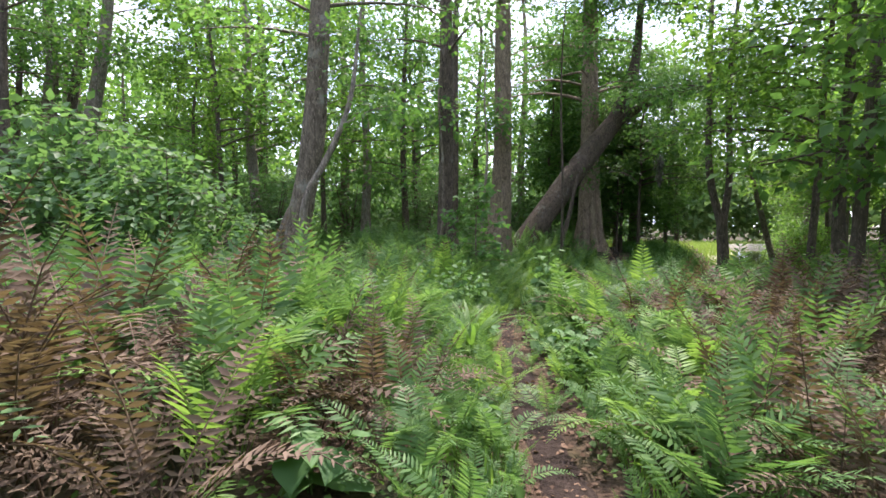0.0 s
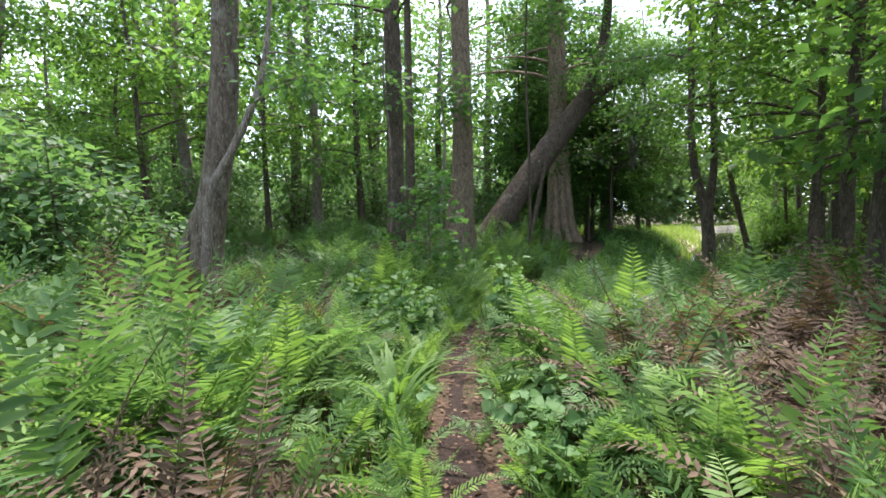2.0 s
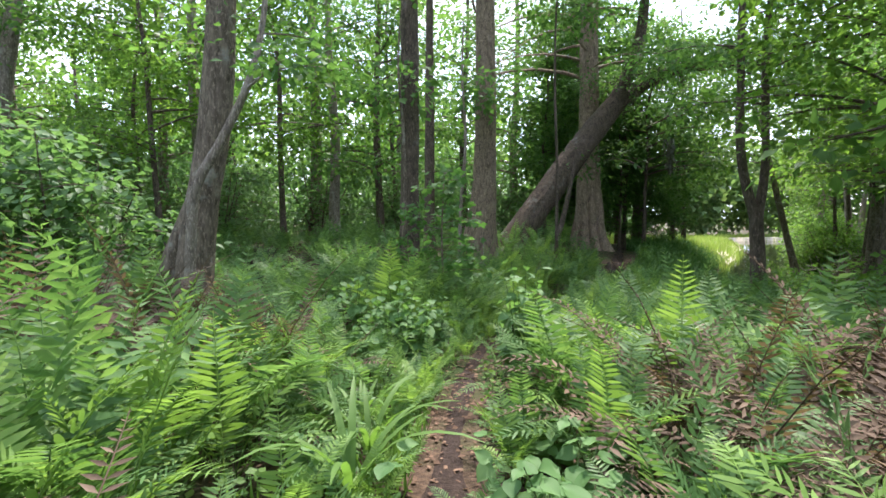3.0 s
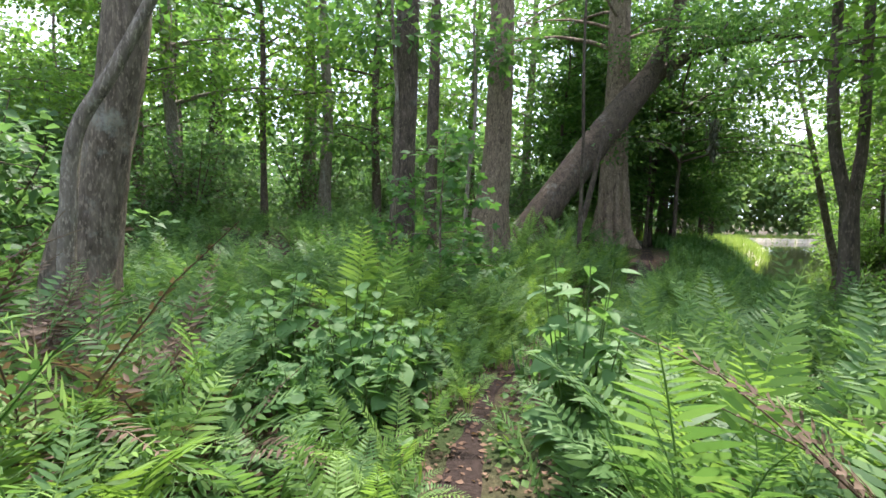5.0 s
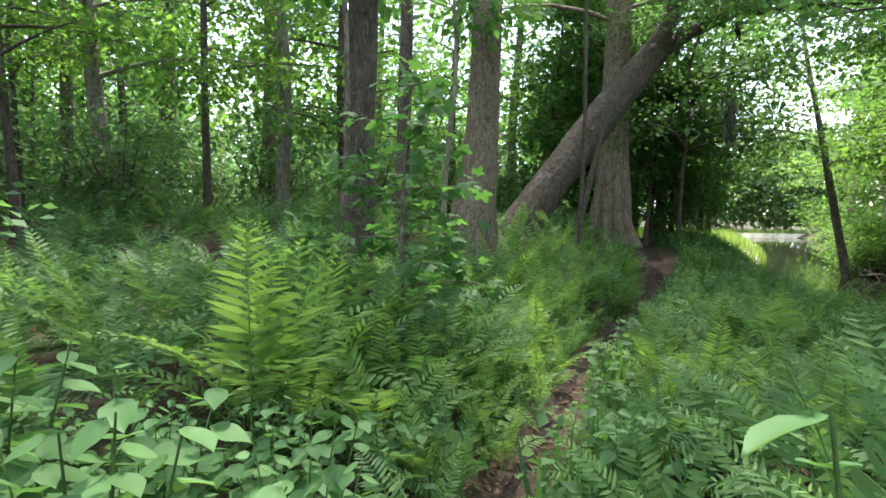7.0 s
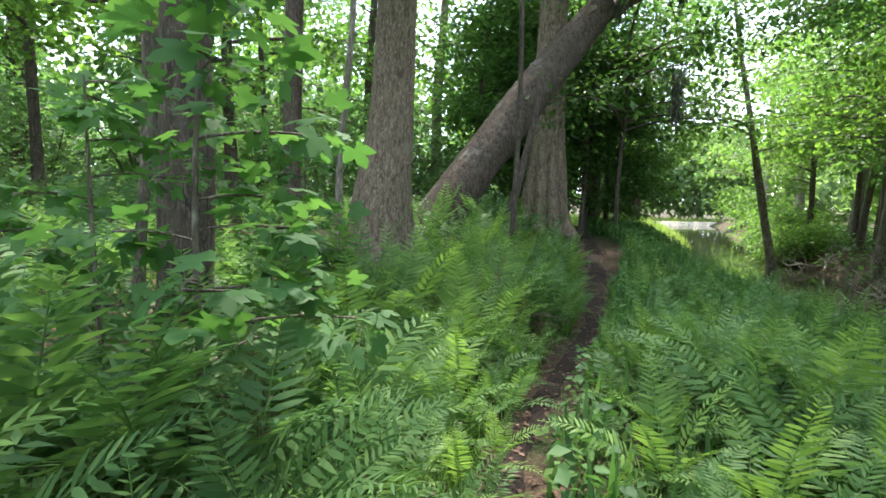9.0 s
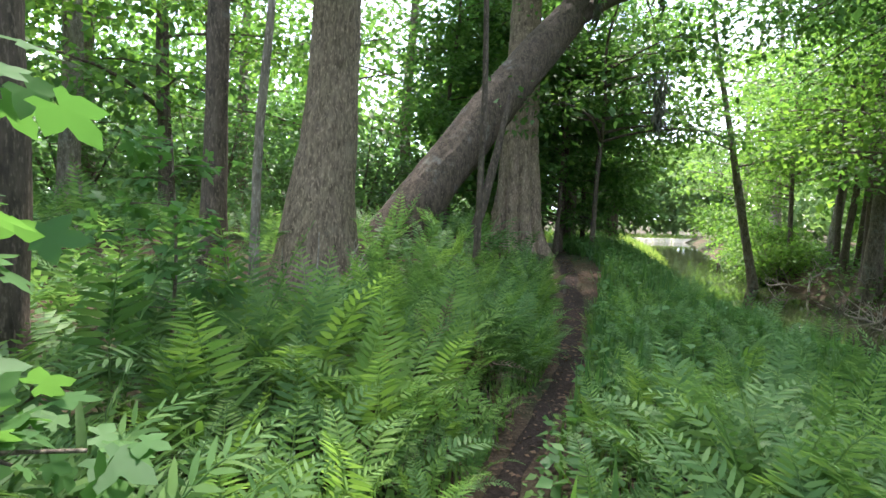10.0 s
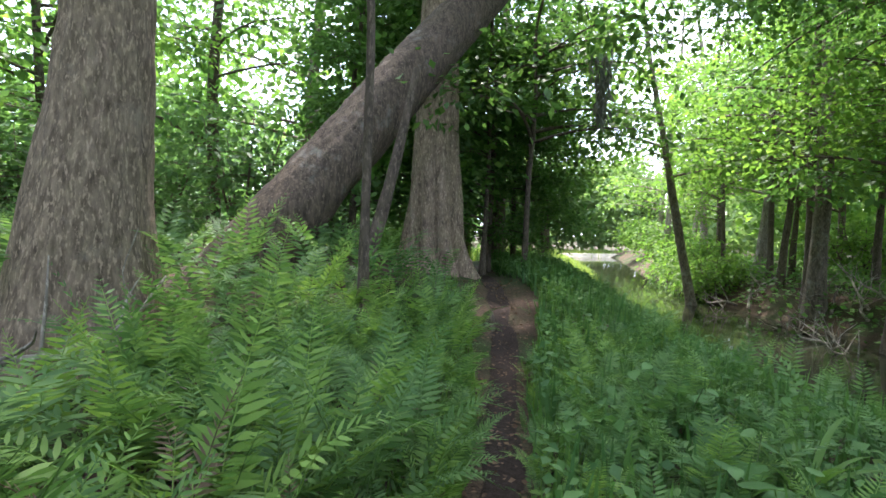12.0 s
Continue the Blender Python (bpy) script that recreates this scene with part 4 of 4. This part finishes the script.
# ---- broad-leaved herbs ----
def herb(at, label, h=0.7, stems=5, leaves=9, size=0.13, shape=HEART, mat=M_HERB, seed=1, wide=0.35, group="broad-leaved herbs"):
    r = np.random.default_rng(seed)
    t = thing("herb", at, label, "plant", group)
    for i in range(stems):
        az = 2 * math.pi * i / stems + r.uniform(-0.5, 0.5)
        d = np.array([math.cos(az), math.sin(az)]) * wide * r.uniform(0.35, 1.0)
        hh = h * r.uniform(0.65, 1.05)
        line = spline([(0.15 * d[0], 0.15 * d[1], -0.05, 0.006), (0.6 * d[0], 0.6 * d[1], 0.55 * hh, 0.0045), (d[0], d[1], hh, 0.0025)], 14)
        stem = part("stem", np_mesh("stem", *tube(line, 5), M_STEM, True), t)
        u = np.linspace(0.28, 1.0, leaves)
        P = np.stack([np.interp(u * 13, np.arange(14), line[:, k]) for k in range(3)], -1)
        a = r.uniform(0, 6.28) + np.arange(leaves) * 2.4
        along = np.stack([np.cos(a), np.sin(a), r.normal(-0.25, 0.25, leaves)], -1)
        P = P + along * 0.025
        V, F = scatter(shape, P, along, np.array([0, 0, 1.0]) + r.normal(0, 0.2, (leaves, 3)), size * r.uniform(0.7, 1.25, leaves) * np.interp(u, [0.28, 0.7, 1], [1.1, 1, 0.55]))
        part("foliage", np_mesh("foliage", V, F, mat), stem)
    return t


herb_a = herb(on_ground(-0.65, 2.6), "low plant with pale green heart-shaped leaves", 0.5, 4, 5, 0.18, HEART, seed=1, wide=0.22)
herb_b = herb(on_ground(0.2, 8.15), "bushy clump of bright green heart-leaved herbs", 0.98, 9, 12, 0.128, HEART, seed=2, wide=0.48)
herb_c = herb(on_ground(1.45, 7.3), "tall herb with large pointed green leaves leaning to the path", 1.14, 8, 15, 0.165, OVAL, seed=3, wide=0.28)
herb_d = herb(on_ground(1.25, 4.9), "dark green heart-leaved herb at the path's edge", 0.42, 5, 7, 0.13, HEART, seed=4, wide=0.3)
for i, (x, y, s) in enumerate([(1.5, 3.2, 0.9), (0.2, 3.3, 0.7), (1.3, 5.6, 0.9), (1.45, 6.3, 0.8)]):
    copy_thing(herb_a, on_ground(x, y, 90 * i, s))
for i, (x, y, s) in enumerate([(-0.35, 8.5, 1.0), (0.42, 7.75, 0.8), (-0.9, 8.9, 0.8), (0.35, 9.1, 0.62), (-0.3, 9.5, 0.55), (0.75, 9.5, 0.5), (-1.2, 9.6, 0.55), (0.0, 7.75, 0.7), (-0.55, 8.15, 0.75), (0.6, 8.5, 0.75), (-0.05, 8.9, 0.62), (-0.75, 9.4, 0.5), (0.15, 9.75, 0.45)]):
    copy_thing(herb_b, on_ground(x, y, 50 * i + 20, s))
for i, (x, y, s) in enumerate([(1.72, 7.7, 0.7), (1.85, 9.25, 0.52)]):
    copy_thing(herb_c, on_ground(x, y, 75 * i + 40, s))
for i, (x, y, s) in enumerate([(1.55, 5.3, 1.1), (1.2, 4.4, 0.8), (1.6, 4.7, 0.9), (0.1, 5.4, 0.8), (2.35, 9.3, 0.8), (2.6, 9.9, 0.9), (5.2, 14.2, 1.1), (5.7, 15.2, 1.2), (4.6, 13.6, 1.0)]):
    copy_thing(herb_d, on_ground(x, y, 60 * i, s))

def strap_plant(at, label, blades, length, seed):
    """A tuft of long arching strap leaves."""
    q = np.random.default_rng(seed)
    t = thing("strap_leaf_plant", at, label, "plant", "strap-leaved plants")
    for i in range(blades):
        az = 2 * math.pi * i / blades + q.uniform(-0.4, 0.4)
        n = 9
        ang = np.radians(np.linspace(q.uniform(76, 86), q.uniform(-40, 15), n))
        L = length * q.uniform(0.7, 1.1)
        cx, cz = np.r_[0, np.cumsum(np.cos(ang[:-1]))] * L / (n - 1), np.r_[0, np.cumsum(np.sin(ang[:-1]))] * L / (n - 1)
        w = 0.021 * np.sin(np.pi * np.clip(np.linspace(0.12, 1.0, n), 0, 1)) ** 0.6 + 0.001
        V = np.concatenate([np.stack([cx, s2 * w, cz + 0.25 * w * abs(s2)], -1) for s2 in (-1, 0, 1)])
        c2, s3 = math.cos(az), math.sin(az)
        V = V @ np.array([[c2, s3, 0], [-s3, c2, 0], [0, 0, 1]])
        F = np.array([(k * n + j, k * n + j + 1, (k + 1) * n + j + 1, (k + 1) * n + j) for k in range(2) for j in range(n - 1)])
        part("blade", np_mesh("blade", V, F, M_GRASS, True), t)
    return t


strap = strap_plant(on_ground(1.1, 12.3), "tuft of long arching green strap leaves", 9, 0.95, 4)
for i, (x, y, s) in enumerate([(0.28, 5.1, 0.95), (0.3, 5.6, 0.85), (1.35, 12.9, 0.9), (0.75, 12.6, 1.0), (2.3, 14.6, 0.8), (0.18, 6.1, 0.7), (5.6, 14.2, 0.8)]):
    copy_thing(strap, on_ground(x, y, 83 * i, s))

# the maple sapling before the dark tree
sap = tree("maple_sapling", on_ground(0.72, 11.45), [(0, 0, -0.1, 0.022), (0.02, 0, 0.6, 0.018), (0.0, 0.03, 1.4, 0.014), (0.05, 0.05, 2.5, 0.007)], M_BARK, M_MAPLE,
           "young maple sapling with broad lobed green leaves", 16, 0.5, 2.5, 0.62, 5, 0.115, 0.1, sub=3, seed=12, sides=8, relief=0.0, category="sapling", shape=MAPLE, rise=0.25, droop=0.2, tube_n=16)
copy_thing(sap, on_ground(0.15, 11.9, 120, 0.8))
copy_thing(sap, on_ground(0.95, 13.9, 220, 0.75))

# ---- grass, litter and dead wood ----
def grass_bed(name, n, pick, mat, label, seed, h=(0.15, 0.4), width=0.018):
    r = np.random.default_rng(seed)
    x, y = pick(r, n)
    n = len(x)
    blade = (np.array([(-0.5, 0, 0), (0.5, 0, 0), (-0.35, 0.55, 0.06), (0.35, 0.55, 0.06), (0, 1, 0.22)]) * np.array([0.09, 1, 1]), np.array([(0, 1, 3), (0, 3, 2), (2, 3, 4)]))
    az = r.uniform(0, 2 * math.pi, n)
    lean = r.uniform(0.1, 0.9, n)
    along = np.stack([np.cos(az) * lean, np.sin(az) * lean, np.ones(n)], -1)
    up = np.stack([-np.cos(az), -np.sin(az), lean], -1)
    V, F = scatter(blade, np.stack([x, y, ground_z(x, y) - 0.01], -1), along, up, r.uniform(*h, n))
    return tagged(new(name, np_mesh(name, V, F, mat)), label, "grass", kind="stuff")


def verge(r, n):
    y = r.uniform(1.0, 20, n)
    d = 0.08 + path_half(y) + np.abs(r.normal(0, 0.35, n))
    x = path_x(y) + d * r.choice([-1, 1], n)
    ok = clear(x, y, 0.2)
    return x[ok], y[ok]


def weeds(name, n, pick, mat, label, seed, h=0.45, size=0.085, shape=LEAF_SMALL):
    """Low leafy growth: leaves at all heights over the ground, thickest in clumps."""
    r = np.random.default_rng(seed)
    x, y = pick(r, n)
    top = h * (0.35 + 0.95 * smooth_noise(x * 1.9, y * 1.9, seed))
    z = ground_z(x, y) + top * r.uniform(0.1, 1, len(x)) ** 0.8
    k = len(x)
    az = r.uniform(0, 2 * math.pi, k)
    V, F = scatter(shape, np.stack([x, y, z], -1), np.stack([np.cos(az), np.sin(az), r.normal(-0.1, 0.4, k)], -1), np.array([0, 0, 1.0]) + r.normal(0, 0.4, (k, 3)), size * r.uniform(0.5, 1.4, k))
    return tagged(new(name, np_mesh(name, V, F, mat)), label, "weeds", kind="stuff")


def bank(r, n):
    y = r.uniform(9, 30, n)
    x = path_x(y) + 0.02 + path_half(y) + 0.3 * smooth_noise(y * 1.7, y * 0, 12) * r.uniform(0.3, 1, n) + r.uniform(0, 1, n) * (shore_x(y) - 1.1 - path_x(y))
    return x, y


def under(r, n):
    y = r.uniform(1.2, 19, n)
    x = path_x(y) + (0.07 + path_half(y) + np.abs(r.normal(0, 1.3, n))) * r.choice([-1, 1], n)
    ok = (x < shore_x(y) - 0.6) & (np.hypot(x - 1.78, y - 17) > 0.7)
    return x[ok], y[ok]


def herb_patch(r, n):
    c = np.array([(0.0, 8.4), (-0.7, 9.2), (0.4, 9.4), (2.2, 9.3), (1.4, 5.0), (-0.2, 7.6)])
    k = c[r.integers(0, len(c), n)]
    x, y = k[:, 0] + r.normal(0, 0.38, n), k[:, 1] + r.normal(0, 0.38, n)
    ok = np.abs(x - path_x(y)) > 0.2
    return x[ok], y[ok]


def far_bank(r, n):
    y = r.uniform(5, 40, n)
    return shore_x(y) + river_width(y) + 0.4 + np.abs(r.normal(0, 5, n)), y


def meadow(r, n):
    y = r.uniform(27, 62, n)
    x = shore_x(y) - r.uniform(0.2, 18, n)
    ok = x > 4
    return x[ok], y[ok]


grass_bed("path_verge_grass", 9000, verge, M_GRASS, "short green grass and seedlings fringing the path", 60, (0.07, 0.26))
# bank grass and weeds use the darkened fern green as painted shade
grass_bed("bank_grass", 9000, bank, M_FERN_SHADE, "rank green grass on the sloping river bank", 61, (0.18, 0.5))
weeds("bank_weeds", 22000, bank, M_FERN_SHADE, "low leafy green weeds covering the river bank", 63, 0.4, 0.08)
weeds("ground_cover", 16000, under, M_GRASS, "small green seedlings and creepers under the ferns", 64, 0.22, 0.06)
weeds("herb_seedlings", 1000, herb_patch, M_HERB, "low carpet of heart-leaved seedlings", 65, 0.4, 0.09, HEART)
weeds("far_bank_weeds", 12000, far_bank, M_LEAF, "leafy growth along the far river bank", 66, 0.6, 0.16)
grass_bed("meadow_grass", 18000, meadow, M_MEADOW, "sunlit yellow-green meadow grass on the far bank", 62, (0.25, 0.6))


def litter_pick(r, n):
    y = r.uniform(1, 21, n)
    return path_x(y) + r.normal(0, 0.55, n), y


r = np.random.default_rng(70)
lx, ly = litter_pick(r, 5000)
n = len(lx)
az = r.uniform(0, 6.28, n)
V, F = scatter(LEAF_SMALL, np.stack([lx, ly, ground_z(lx, ly) + 0.016], -1), np.stack([np.cos(az), np.sin(az), r.normal(0, 0.12, n)], -1), np.array([0, 0, 1.0]) + r.normal(0, 0.3, (n, 3)), r.uniform(0.025, 0.06, n))
tagged(new("leaf_litter", np_mesh("leaf_litter", V, F, M_LITTER)), "scattered dry brown leaves on the path", "leaf litter", kind="stuff")


# ---- dead wood on the river banks ----
def dead_branch(at, label, length, r0, seed, forks=6):
    """A fallen bleached limb with its side twigs."""
    q = np.random.default_rng(seed)
    t = thing("dead_branch", at, label, "branch", "dead wood on the bank")
    pts = [(0, 0, 0.05, r0)]
    for u in (0.35, 0.7, 1.0):
        pts.append((length * u, float(q.normal(0, 0.12)) * length * u, 0.05 + float(q.uniform(0.05, 0.3)) * length * u, r0 * (1 - 0.8 * u)))
    part("limb", np_mesh("limb", *tube(pts, 7, 14, 0.004, seed=seed), M_DEADWOOD, True), t)
    P = spline(pts, 14)
    for i in range(forks):
        b = P[3 + (i * 10) // forks]
        d = unit(np.array([q.uniform(-0.3, 1), q.normal(0, 0.8), q.uniform(0.1, 0.9)])) * length * q.uniform(0.25, 0.5)
        m = b[:3] + 0.5 * d + q.normal(0, 0.05, 3)
        e = b[:3] + d
        part("twig", np_mesh("twig", *tube([(*b[:3], b[3] * 0.6), (*m, b[3] * 0.4), (*e, 0.004)], 5, 7), M_DEADWOOD, True), t)
    return t


q = np.random.default_rng(90)
db = [dead_branch(pose(0, 0, 0), "bleached fallen branch tangled on the river bank", 1.6, 0.04, 91), dead_branch(pose(0, 0, 0), "grey dead forked branch lying on the muddy bank", 1.1, 0.028, 92, 5)]
for i in range(30):
    y = float(q.uniform(17.5, 25.5))
    x, y = across(y, float(q.uniform(-0.3, 1.6)))
    m = pose(x, y, float(ground_z(x, y)) + float(q.uniform(0, 0.12)), float(q.uniform(-25, 10)), float(q.uniform(-30, 10)), float(q.uniform(0, 360)))
    if i < 2:
        db[i].matrix_basis = m
    else:
        copy_thing(db[i % 2], m)

copy_thing(db[0], pose(1.05, 15.95, float(ground_z(1.05, 15.95)) + 0.05, 0, -12, 20))
copy_thing(db[1], pose(3.3, 14.9, float(ground_z(3.3, 14.9)) + 0.08, 0, -8, 140))
copy_thing(db[1], pose(-1.2, 7.4, float(ground_z(-1.2, 7.4)) + 0.06, 0, -10, 200))

# a rotten stump and the fallen limb beside the cypress
stump = thing("tree_stump", on_ground(5.75, 18.4), "small dark rotten stump at the path's bend", "stump")
part("wood", np_mesh("wood", *tube([(0, 0, -0.1, 0.11), (0.0, 0, 0.06, 0.08), (0.02, 0, 0.16, 0.06), (0.04, 0.01, 0.23, 0.012)], 14, 20, 0.012, seed=4), M_BARK_DARK, True), stump)
leaner = thing("fallen_limb", pose(4.0, 18.9, 0.25), "dark dead limb propped against the cypress", "branch")
part("limb", np_mesh("limb", *tube([(0, 0, 0, 0.10), (0.35, 0.05, 0.8, 0.09), (0.62, 0.1, 1.8, 0.07), (0.9, 0.2, 3.1, 0.04)], 12, 30, 0.01, seed=8), M_BARK_DARK, True), leaner)

# grey moss hanging from the limbs over the river
def moss(at, length, seed):
    q = np.random.default_rng(seed)
    t = thing("hanging_moss", at, "tuft of grey-green moss hanging from a limb", "moss", "hanging moss")
    n = 160
    u = q.uniform(0, 1, n)
    p = np.stack([q.normal(0, 0.10, n) * (1 - 0.7 * u), q.normal(0, 0.10, n) * (1 - 0.7 * u), -u * length], -1)
    V, F = scatter(LANCE_FAR, p, np.stack([q.normal(0, 0.25, n), q.normal(0, 0.25, n), -np.ones(n)], -1), q.normal(0, 1, (n, 3)), q.uniform(0.15, 0.3, n))
    part("tuft", np_mesh("tuft", V, F, M_MOSS), t)
    return t


tuft = moss(pose(8.0, 19.4, 4.1), 1.0, 5)
for i, (x, y, z, s) in enumerate([(9.2, 21.4, 7.0, 0.8), (10.9, 21.3, 7.65, 0.9), (7.3, 20.8, 6.2, 0.7)]):
    copy_thing(tuft, pose(x, y, z, 0, 0, 70 * i) @ Matrix.Scale(s, 4))
